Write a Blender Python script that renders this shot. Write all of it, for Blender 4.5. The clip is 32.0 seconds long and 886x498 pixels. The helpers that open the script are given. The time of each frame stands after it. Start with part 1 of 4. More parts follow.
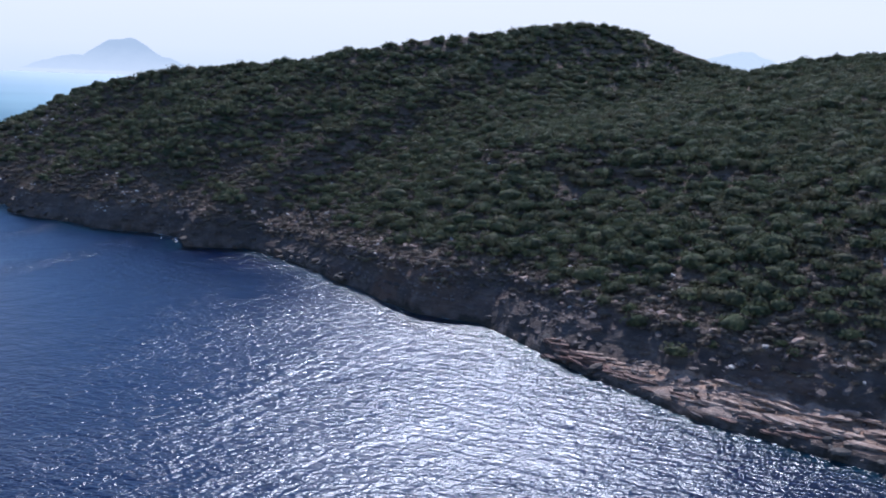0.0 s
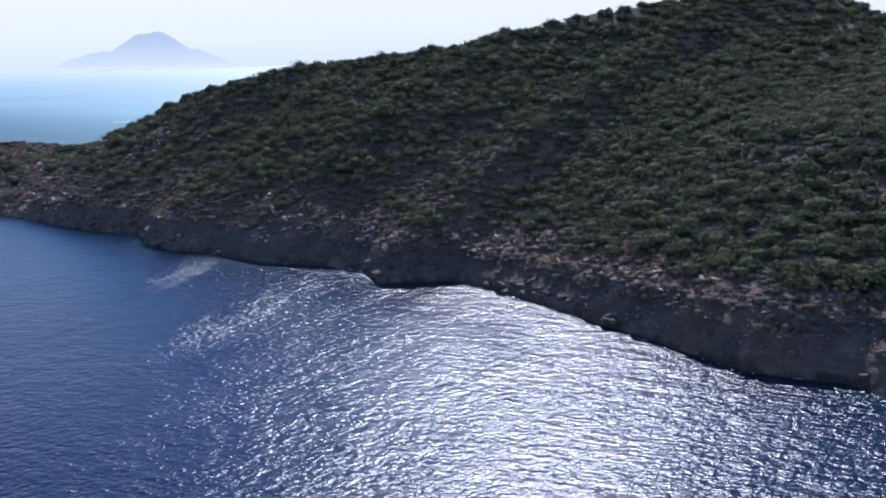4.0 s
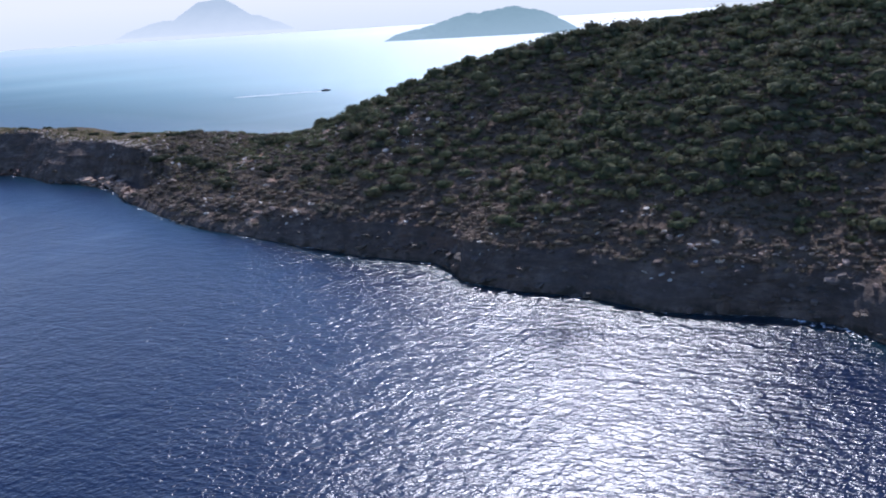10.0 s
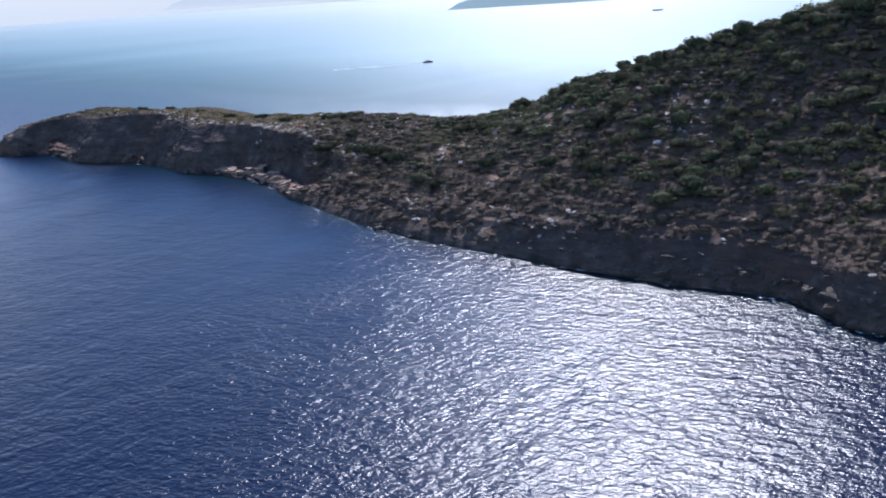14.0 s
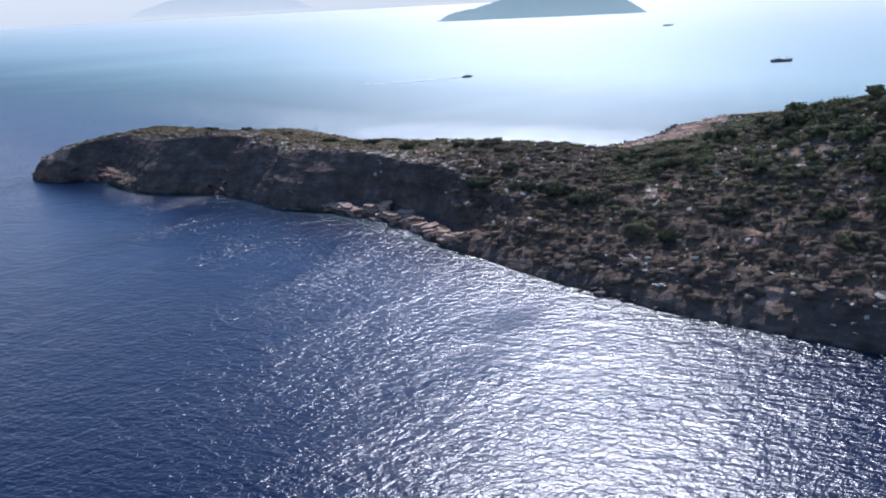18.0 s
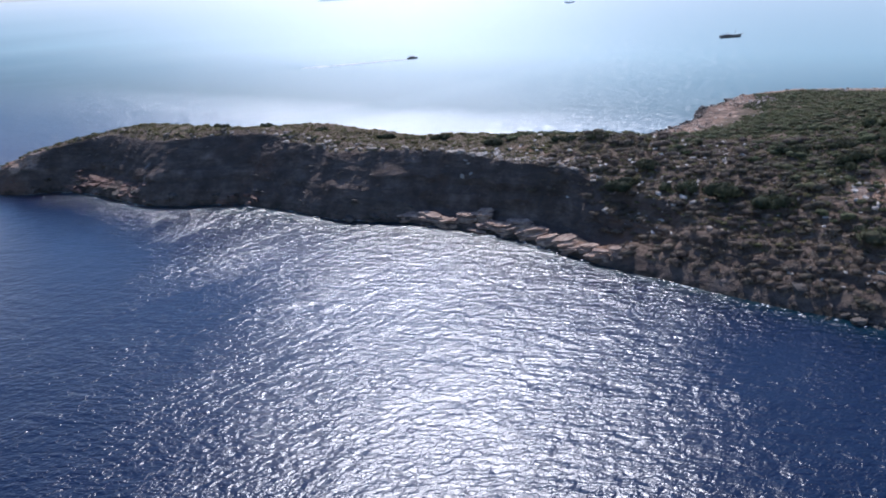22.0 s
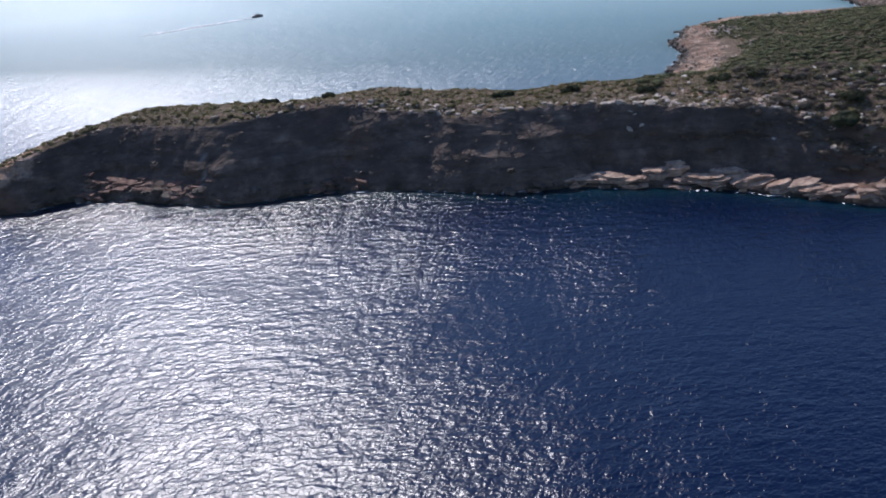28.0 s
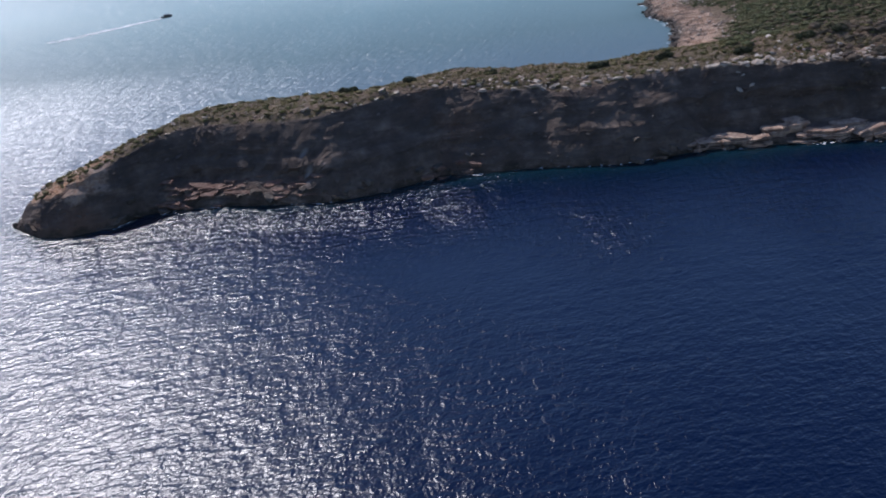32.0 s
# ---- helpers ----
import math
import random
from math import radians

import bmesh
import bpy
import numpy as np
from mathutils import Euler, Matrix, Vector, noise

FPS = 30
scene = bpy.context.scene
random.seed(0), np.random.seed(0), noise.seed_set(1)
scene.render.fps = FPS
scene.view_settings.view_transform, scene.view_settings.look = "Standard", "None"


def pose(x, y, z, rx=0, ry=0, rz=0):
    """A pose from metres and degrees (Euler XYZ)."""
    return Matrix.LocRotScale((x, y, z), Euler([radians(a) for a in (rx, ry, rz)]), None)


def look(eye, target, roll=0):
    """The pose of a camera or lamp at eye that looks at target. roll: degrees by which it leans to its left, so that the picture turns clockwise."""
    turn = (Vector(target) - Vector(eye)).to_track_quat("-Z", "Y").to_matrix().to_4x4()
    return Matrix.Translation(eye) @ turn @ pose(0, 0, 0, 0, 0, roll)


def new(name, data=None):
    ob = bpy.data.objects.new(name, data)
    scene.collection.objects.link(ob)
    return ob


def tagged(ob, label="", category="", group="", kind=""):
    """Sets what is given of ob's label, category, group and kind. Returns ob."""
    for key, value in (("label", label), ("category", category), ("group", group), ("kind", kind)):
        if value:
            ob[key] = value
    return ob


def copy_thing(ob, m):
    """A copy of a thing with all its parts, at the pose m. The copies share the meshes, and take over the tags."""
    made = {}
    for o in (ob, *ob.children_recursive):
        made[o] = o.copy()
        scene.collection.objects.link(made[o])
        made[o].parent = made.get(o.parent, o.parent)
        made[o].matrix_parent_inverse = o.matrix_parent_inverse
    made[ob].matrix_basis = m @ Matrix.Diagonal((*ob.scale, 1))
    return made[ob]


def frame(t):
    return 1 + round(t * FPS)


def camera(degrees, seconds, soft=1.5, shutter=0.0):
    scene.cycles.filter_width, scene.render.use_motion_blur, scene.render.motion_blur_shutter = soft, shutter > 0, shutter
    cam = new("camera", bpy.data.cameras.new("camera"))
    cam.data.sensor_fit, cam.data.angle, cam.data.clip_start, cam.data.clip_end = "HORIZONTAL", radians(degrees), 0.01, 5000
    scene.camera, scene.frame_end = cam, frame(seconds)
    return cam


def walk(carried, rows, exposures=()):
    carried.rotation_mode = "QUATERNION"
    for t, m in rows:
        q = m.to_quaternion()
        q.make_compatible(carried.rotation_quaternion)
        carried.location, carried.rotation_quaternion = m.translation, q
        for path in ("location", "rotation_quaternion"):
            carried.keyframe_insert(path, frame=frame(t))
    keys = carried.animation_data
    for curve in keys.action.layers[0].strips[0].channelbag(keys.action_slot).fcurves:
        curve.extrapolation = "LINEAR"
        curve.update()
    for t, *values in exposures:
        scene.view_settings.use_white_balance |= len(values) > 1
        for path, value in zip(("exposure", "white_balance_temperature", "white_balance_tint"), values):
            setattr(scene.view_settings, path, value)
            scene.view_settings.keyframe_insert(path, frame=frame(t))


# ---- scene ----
cam = camera(49.5, 32.0, soft=2.0)
ROWS = [
    (0, look((289.03, -150.34, 47.22), (277.88, -52.58, 29.41), 2.27)),
    (0.5, look((282.89, -145.71, 47.59), (270.87, -48.14, 29.31), 2.28)),
    (1, look((276.22, -140.73, 48.18), (263.56, -43.34, 29.34), 2.14)),
    (1.5, look((269.40, -135.39, 48.77), (256.06, -38.22, 29.25), 2.02)),
    (2, look((262.85, -130.26, 49.16), (249.01, -33.25, 29.22), 1.49)),
    (2.5, look((256.90, -125.53, 49.24), (242.88, -28.55, 29.27), 0.80)),
    (3, look((250.38, -120.34, 49.38), (236.17, -23.42, 29.29), -0.09)),
    (3.5, look((243.57, -115.71, 49.61), (229.39, -18.81, 29.37), -0.79)),
    (5.5, look((216.88, -95.97, 50.15), (202.01, 0.76, 29.59), -2.43)),
    (6, look((209.50, -90.50, 50.10), (194.48, 6.20, 29.52), -2.55)),
    (6.5, look((202.68, -85.22, 50.60), (186.85, 11.20, 29.37), -2.90)),
    (7, look((196.12, -79.98, 51.07), (179.51, 16.17, 29.17), -3.08)),
    (7.5, look((189.86, -74.95, 51.02), (172.65, 21.04, 28.89), -3.22)),
    (8, look((183.10, -70.32, 51.27), (165.41, 25.47, 28.70), -3.31)),
    (8.5, look((176.24, -65.61, 51.57), (157.92, 29.98, 28.61), -3.41)),
    (9, look((168.75, -60.73, 51.85), (149.95, 34.66, 28.43), -3.37)),
    (9.5, look((162.04, -56.17, 52.04), (142.71, 39.03, 28.29), -3.45)),
    (10, look((154.75, -51.56, 52.28), (134.97, 43.44, 28.10), -3.48)),
    (10.5, look((147.31, -46.57, 52.44), (126.97, 48.21, 27.87), -3.61)),
    (11, look((140.40, -41.61, 52.58), (119.39, 52.90, 27.57), -3.75)),
    (11.5, look((133.42, -37.08, 52.66), (111.84, 57.18, 27.21), -3.68)),
    (12, look((126.28, -32.06, 52.74), (103.77, 61.81, 26.63), -3.72)),
    (12.5, look((119.07, -26.98, 52.65), (96.01, 66.58, 25.93), -3.75)),
    (13, look((111.56, -22.16, 52.53), (88.44, 71.28, 25.42), -3.70)),
    (13.5, look((104.36, -17.32, 52.52), (81.06, 76.08, 25.44), -3.89)),
    (14, look((96.77, -12.06, 52.46), (73.19, 81.33, 25.57), -3.98)),
    (14.5, look((90.05, -7.72, 52.45), (66.29, 85.70, 25.84), -4.07)),
    (15, look((83.28, -3.45, 52.51), (59.34, 89.97, 26.08), -4.08)),
    (15.5, look((75.78, 1.76, 52.29), (51.73, 95.21, 26.05), -4.12)),
    (17.5, look((45.35, 20.32, 53.00), (23.58, 114.41, 27.05), -2.92)),
    (18, look((38.05, 23.46, 53.05), (18.52, 118.04, 27.08), -2.94)),
    (18.5, look((30.93, 27.13, 53.03), (13.60, 122.11, 26.98), -3.07)),
    (19, look((23.30, 31.98, 52.84), (7.80, 127.25, 26.73), -3.12)),
    (19.5, look((16.25, 36.08, 52.77), (2.21, 131.57, 26.59), -3.13)),
    (20, look((9.80, 39.04, 52.90), (-3.11, 134.60, 26.43), -3.17)),
    (20.5, look((2.98, 42.40, 53.02), (-8.77, 138.00, 26.15), -3.08)),
    (21, look((-3.95, 46.43, 53.02), (-14.55, 142.01, 25.61), -3.06)),
    (21.5, look((-11.36, 50.32, 53.06), (-19.83, 145.95, 25.10), -3.13)),
    (22, look((-19.80, 53.81, 53.23), (-25.30, 149.48, 24.63), -3.17)),
    (22.5, look((-27.40, 57.36, 53.25), (-30.12, 152.97, 24.06), -3.30)),
    (23, look((-34.52, 60.92, 53.24), (-34.35, 156.41, 23.55), -3.45)),
    (23.5, look((-42.07, 64.37, 53.49), (-38.53, 159.54, 23.00), -3.64)),
    (24, look((-49.93, 66.89, 53.77), (-43.33, 161.72, 22.74), -3.76)),
    (24.5, look((-57.70, 69.07, 54.05), (-48.67, 163.57, 22.61), -3.87)),
    (25, look((-65.79, 71.68, 54.40), (-54.36, 165.73, 22.39), -3.99)),
    (25.5, look((-72.64, 74.03, 54.60), (-59.31, 167.70, 22.23), -4.12)),
    (27.5, look((-100.58, 86.50, 55.24), (-79.65, 177.97, 20.67), -4.89)),
    (28, look((-107.24, 89.56, 55.23), (-84.47, 180.45, 20.30), -5.17)),
    (28.5, look((-113.80, 92.59, 55.50), (-89.13, 182.85, 20.21), -5.36)),
    (29, look((-120.58, 95.62, 55.98), (-93.82, 185.11, 20.27), -5.61)),
    (29.5, look((-127.45, 98.69, 56.23), (-98.59, 187.41, 20.23), -5.85)),
    (30, look((-134.04, 101.94, 56.27), (-103.14, 189.83, 19.92), -6.14)),
    (30.5, look((-139.94, 104.81, 56.73), (-107.39, 191.98, 20.08), -6.37)),
    (31, look((-146.43, 108.08, 57.44), (-112.05, 194.20, 20.01), -6.65)),
    (31.5, look((-153.04, 111.36, 56.96), (-116.32, 196.66, 19.86), -6.84)),
    (32, look((-158.55, 114.26, 56.60), (-120.00, 198.74, 19.48), -6.96)),
]

walk(cam, ROWS, [(0, 0.3, 5150, 18), (6, 0.45, 5400, 20), (9, 0.4, 5450, 20), (14, 0.3, 5450, 19), (20, 0.24, 5500, 18), (24, 0.2, 5600, 18), (28, 0.06, 5850, 18), (32, -0.08, 5850, 18)])

# ---- world and sun ----
SUN_ELEVATION, SUN_AZIMUTH = 43.5, -2.0   # degrees; azimuth to the right of +y
world = bpy.data.worlds.new("sky")
world.use_nodes = True
scene.world = world
wn, wl = world.node_tree.nodes, world.node_tree.links
sky = wn.new("ShaderNodeTexSky")
sky.sky_type = 'NISHITA'
sky.sun_disc = False
sky.sun_elevation = radians(SUN_ELEVATION)
sky.sun_rotation = radians(SUN_AZIMUTH)
sky.air_density, sky.dust_density, sky.ozone_density = 1.0, 0.08, 3.5
wn["Background"].inputs["Strength"].default_value = 0.13
wl.new(sky.outputs["Color"], wn["Background"].inputs["Color"])

sun_data = bpy.data.lights.new("sun", 'SUN')
sun_data.energy, sun_data.angle, sun_data.color = 4.6, radians(0.53), (1.0, 0.95, 0.87)
sun = new("sun", sun_data)
az, el = radians(SUN_AZIMUTH), radians(SUN_ELEVATION)
toward = Vector((math.sin(az) * math.cos(el), math.cos(az) * math.cos(el), math.sin(el)))
sun.matrix_basis = look(toward * 300, (0, 0, 0))
scene.view_settings.exposure = 0.0


# ---- materials ----
def material(name):
    m = bpy.data.materials.new(name)
    m.use_nodes = True
    nodes, links = m.node_tree.nodes, m.node_tree.links
    return m, nodes, links, nodes["Principled BSDF"]


def noise_node(nodes, links, coord, scale, detail=4.0, rough=0.55, distort=0.0):
    n = nodes.new("ShaderNodeTexNoise")
    n.inputs["Scale"].default_value = scale
    n.inputs["Detail"].default_value = detail
    n.inputs["Roughness"].default_value = rough
    n.inputs["Distortion"].default_value = distort
    links.new(coord, n.inputs["Vector"])
    return n


def ramp(nodes, links, value, stops):
    r = nodes.new("ShaderNodeValToRGB")
    while len(r.color_ramp.elements) < len(stops):
        r.color_ramp.elements.new(0.5)
    for e, (at, colour) in zip(r.color_ramp.elements, stops):
        e.position, e.color = at, (*colour, 1) if len(colour) == 3 else colour
    links.new(value, r.inputs["Fac"])
    return r


def mixed(nodes, links, fac, a, b, mode='MIX'):
    m = nodes.new("ShaderNodeMix")
    m.data_type, m.blend_type = 'RGBA', mode
    for sock, value in ((m.inputs[0], fac), (m.inputs[6], a), (m.inputs[7], b)):
        if isinstance(value, bpy.types.NodeSocket):
            links.new(value, sock)
        elif isinstance(value, tuple):
            sock.default_value = (*value, 1)
        else:
            sock.default_value = value
    return m.outputs[2]


def calc(nodes, links, op, a, b=0.0, c=None, clamp=False):
    m = nodes.new("ShaderNodeMath")
    m.operation, m.use_clamp = op, clamp
    for sock, value in zip(m.inputs, (a, b, c)):
        if isinstance(value, bpy.types.NodeSocket):
            links.new(value, sock)
        elif value is not None:
            sock.default_value = value
    return m.outputs[0]


def bumped(nodes, links, height, strength, distance, bsdf):
    b = nodes.new("ShaderNodeBump")
    b.inputs["Strength"].default_value = strength
    b.inputs["Distance"].default_value = distance
    links.new(height, b.inputs["Height"])
    links.new(b.outputs["Normal"], bsdf.inputs["Normal"])
    return b


def position(nodes):
    return nodes.new("ShaderNodeNewGeometry").outputs["Position"]


def stretched(nodes, links, coord, scale, turn=0.0):
    m = nodes.new("ShaderNodeMapping")
    m.inputs["Scale"].default_value = scale
    m.inputs["Rotation"].default_value = (0, 0, turn)
    links.new(coord, m.inputs["Vector"])
    return m.outputs["Vector"]


def land_material():
    """Limestone on the steep faces, dry grass, red soil and stones on the gentle ground."""
    m, n, l, b = material("limestone_and_dry_ground")
    p = position(n)
    normal = n.new("ShaderNodeNewGeometry").outputs["Normal"]
    split = n.new("ShaderNodeSeparateXYZ")
    l.new(normal, split.inputs[0])
    big = noise_node(n, l, p, 0.035, 5, 0.6).outputs["Fac"]
    mid = noise_node(n, l, p, 0.25, 6, 0.65).outputs["Fac"]
    fine = noise_node(n, l, p, 1.6, 8, 0.7).outputs["Fac"]
    strata = noise_node(n, l, stretched(n, l, p, (0.14, 0.14, 0.9)), 1.0, 7, 0.68, 1.0).outputs["Fac"]
    rock = ramp(n, l, mid, [(0.3, (0.090, 0.064, 0.050)), (0.5, (0.160, 0.117, 0.091)), (0.7, (0.28, 0.212, 0.168))]).outputs["Color"]
    rock = mixed(n, l, ramp(n, l, strata, [(0.38, (0, 0, 0)), (0.62, (1, 1, 1))]).outputs["Color"], mixed(n, l, 0.5, rock, (0.05, 0.042, 0.038)), rock)
    panel = ramp(n, l, noise_node(n, l, stretched(n, l, p, (0.1, 0.1, 0.2)), 1.0, 4, 0.6, 0.6).outputs["Fac"], [(0.4, (0, 0, 0)), (0.6, (1, 1, 1))]).outputs["Color"]
    rock = mixed(n, l, calc(n, l, 'MULTIPLY', panel, 0.45), rock, (0.095, 0.082, 0.072))
    rust = ramp(n, l, big, [(0.52, (0, 0, 0)), (0.66, (1, 1, 1))]).outputs["Color"]
    rock = mixed(n, l, calc(n, l, 'MULTIPLY', rust, 0.45), rock, (0.24, 0.125, 0.075))
    soil = ramp(n, l, fine, [(0.3, (0.085, 0.062, 0.045)), (0.48, (0.15, 0.107, 0.075)), (0.62, (0.225, 0.158, 0.112)), (0.75, (0.36, 0.275, 0.21))]).outputs["Color"]
    green = ramp(n, l, mid, [(0.42, (0, 0, 0)), (0.6, (1, 1, 1))]).outputs["Color"]
    soil = mixed(n, l, calc(n, l, 'MULTIPLY', green, 0.4), soil, (0.085, 0.085, 0.035))
    stony = calc(n, l, 'MULTIPLY', ramp(n, l, noise_node(n, l, p, 0.9, 8, 0.75).outputs["Fac"], [(0.56, (0, 0, 0)), (0.62, (1, 1, 1))]).outputs["Color"],
                 ramp(n, l, big, [(0.4, (0, 0, 0)), (0.55, (1, 1, 1))]).outputs["Color"])
    soil = mixed(n, l, stony, soil, (0.30, 0.26, 0.21))
    # half of the soil colour turns to one even brown on the slopes
    slope_brown = n.new("ShaderNodeAttribute")
    slope_brown.attribute_name = "slope_brown"
    soil = mixed(n, l, calc(n, l, 'MULTIPLY', slope_brown.outputs["Fac"], 0.5), soil, (0.155, 0.108, 0.082))
    up = calc(n, l, 'ADD', split.outputs["Z"], calc(n, l, 'MULTIPLY', calc(n, l, 'SUBTRACT', mid, 0.5), 0.5))
    gentle = ramp(n, l, up, [(0.52, (0, 0, 0)), (0.66, (1, 1, 1))]).outputs["Color"]
    bare = n.new("ShaderNodeAttribute")
    bare.attribute_name = "bare"
    edge = calc(n, l, 'ADD', bare.outputs["Fac"], calc(n, l, 'MULTIPLY', calc(n, l, 'SUBTRACT', mid, 0.5), 0.9))
    edge = ramp(n, l, edge, [(0.4, (0, 0, 0)), (0.6, (1, 1, 1))]).outputs["Color"]
    col = mixed(n, l, edge, mixed(n, l, gentle, rock, soil), rock)
    tan = n.new("ShaderNodeAttribute")
    tan.attribute_name = "pavement"
    plate = ramp(n, l, fine, [(0.3, (0.16, 0.078, 0.045)), (0.48, (0.36, 0.20, 0.115)), (0.65, (0.55, 0.355, 0.225))]).outputs["Color"]
    crack = ramp(n, l, noise_node(n, l, stretched(n, l, p, (0.9, 0.25, 1.0), 0.9), 1.0, 6, 0.7, 0.8).outputs["Fac"], [(0.42, (0, 0, 0)), (0.5, (1, 1, 1))]).outputs["Color"]
    plate = mixed(n, l, calc(n, l, 'MULTIPLY', calc(n, l, 'SUBTRACT', 1.0, crack), 0.35), plate, (0.13, 0.09, 0.07))
    stain = ramp(n, l, mid, [(0.42, (0, 0, 0)), (0.62, (1, 1, 1))]).outputs["Color"]
    plate = mixed(n, l, calc(n, l, 'MULTIPLY', stain, 0.5), plate, (0.40, 0.34, 0.29))
    patchy = ramp(n, l, calc(n, l, 'ADD', tan.outputs["Fac"], calc(n, l, 'SUBTRACT', mid, 0.5)), [(0.4, (0, 0, 0)), (0.58, (1, 1, 1))]).outputs["Color"]
    col = mixed(n, l, patchy, col, plate)
    # bare wave-washed rock just above the water
    height = n.new("ShaderNodeSeparateXYZ")
    l.new(p, height.inputs[0])
    hz = calc(n, l, 'ADD', height.outputs["Z"], calc(n, l, 'MULTIPLY', calc(n, l, 'SUBTRACT', mid, 0.5), 6.0))
    wash = ramp(n, l, calc(n, l, 'DIVIDE', hz, 6.0), [(0.15, (1, 1, 1)), (0.4, (0, 0, 0))]).outputs["Color"]
    col = mixed(n, l, wash, col, rock)
    tide = ramp(n, l, calc(n, l, 'DIVIDE', hz, 6.0), [(0.0, (1, 1, 1)), (0.14, (0, 0, 0))]).outputs["Color"]
    col = mixed(n, l, calc(n, l, 'MULTIPLY', tide, 0.75), col, (0.045, 0.04, 0.03))
    lime = n.new("ShaderNodeAttribute")
    lime.attribute_name = "lime"
    col = mixed(n, l, calc(n, l, 'MULTIPLY', lime.outputs["Fac"], 0.8), col, (0.62, 0.58, 0.54))
    l.new(col, b.inputs["Base Color"])
    b.inputs["Roughness"].default_value = 0.95
    b.inputs["Specular IOR Level"].default_value = 0.05
    bumped(n, l, calc(n, l, 'ADD', calc(n, l, 'MULTIPLY', fine, 0.5), calc(n, l, 'ADD', strata, mid)), 0.9, 1.0, b)
    return m


def boulder_material(name, dark, pale, rust):
    m, n, l, b = material(name)
    p = position(n)
    mid = noise_node(n, l, p, 0.7, 6, 0.65).outputs["Fac"]
    fine = noise_node(n, l, p, 3.5, 6, 0.7).outputs["Fac"]
    col = ramp(n, l, mid, [(0.32, dark), (0.5, tuple((a + c) / 2 for a, c in zip(dark, pale))), (0.66, pale)]).outputs["Color"]
    spot = ramp(n, l, noise_node(n, l, p, 0.22, 4, 0.6).outputs["Fac"], [(0.5, (0, 0, 0)), (0.65, (1, 1, 1))]).outputs["Color"]
    col = mixed(n, l, calc(n, l, 'MULTIPLY', spot, 0.5), col, rust)
    l.new(col, b.inputs["Base Color"])
    b.inputs["Roughness"].default_value = 0.9
    b.inputs["Specular IOR Level"].default_value = 0.25
    bumped(n, l, calc(n, l, 'ADD', mid, calc(n, l, 'MULTIPLY', fine, 0.4)), 0.8, 0.5, b)
    return m


def leaf_material(name, dark, mid, light, dry):
    """Leathery evergreen leaves, varied spray by spray, that let some sunlight through."""
    m, n, l, b = material(name)
    p = position(n)
    island = n.new("ShaderNodeNewGeometry").outputs["Random Per Island"]
    patch = noise_node(n, l, p, 0.12, 4, 0.6).outputs["Fac"]
    spray = noise_node(n, l, p, 2.2, 4, 0.7).outputs["Fac"]
    tone = calc(n, l, 'ADD', calc(n, l, 'MULTIPLY', island, 0.55), calc(n, l, 'MULTIPLY', calc(n, l, 'SUBTRACT', spray, 0.35), 1.5), clamp=True)
    col = ramp(n, l, tone, [(0.0, dark), (0.5, mid), (1.0, light)]).outputs["Color"]
    old = ramp(n, l, patch, [(0.5, (0, 0, 0)), (0.68, (1, 1, 1))]).outputs["Color"]
    col = mixed(n, l, calc(n, l, 'MULTIPLY', old, 0.6), col, dry)
    shrub = ramp(n, l, noise_node(n, l, p, 0.42, 2, 0.5).outputs["Fac"], [(0.42, (0, 0, 0)), (0.62, (1, 1, 1))]).outputs["Color"]
    col = mixed(n, l, calc(n, l, 'MULTIPLY', shrub, 0.3), col, dry)
    l.new(col, b.inputs["Base Color"])
    b.inputs["Roughness"].default_value = 0.85
    b.inputs["Specular IOR Level"].default_value = 0.08
    bumped(n, l, spray, 1.0, 0.5, b)
    through_leaf = n.new("ShaderNodeBsdfTranslucent")
    l.new(col, through_leaf.inputs["Color"])
    both = n.new("ShaderNodeMixShader")
    both.inputs[0].default_value = 0.28
    l.new(b.outputs[0], both.inputs[1])
    l.new(through_leaf.outputs[0], both.inputs[2])
    l.new(both.outputs[0], n["Material Output"].inputs["Surface"])
    return m


def plain_material(name, colour, rough=0.6, metal=0.0, grain=0.12, scale=3.0):
    m, n, l, b = material(name)
    f = noise_node(n, l, position(n), scale, 5, 0.6).outputs["Fac"]
    lo, hi = tuple(c * (1 - grain) for c in colour), tuple(min(1, c * (1 + grain)) for c in colour)
    l.new(ramp(n, l, f, [(0.3, lo), (0.7, hi)]).outputs["Color"], b.inputs["Base Color"])
    b.inputs["Roughness"].default_value, b.inputs["Metallic"].default_value = rough, metal
    return m


def laid(nodes, links, coord, along, across, degrees):
    """Coordinates in units of along x across metres, with the long way turned by so many degrees from +x."""
    m = nodes.new("ShaderNodeMapping")
    m.vector_type = 'TEXTURE'
    m.inputs["Scale"].default_value = (along, across, 1)
    m.inputs["Rotation"].default_value = (0, 0, radians(degrees))
    links.new(coord, m.inputs["Vector"])
    return m.outputs["Vector"]


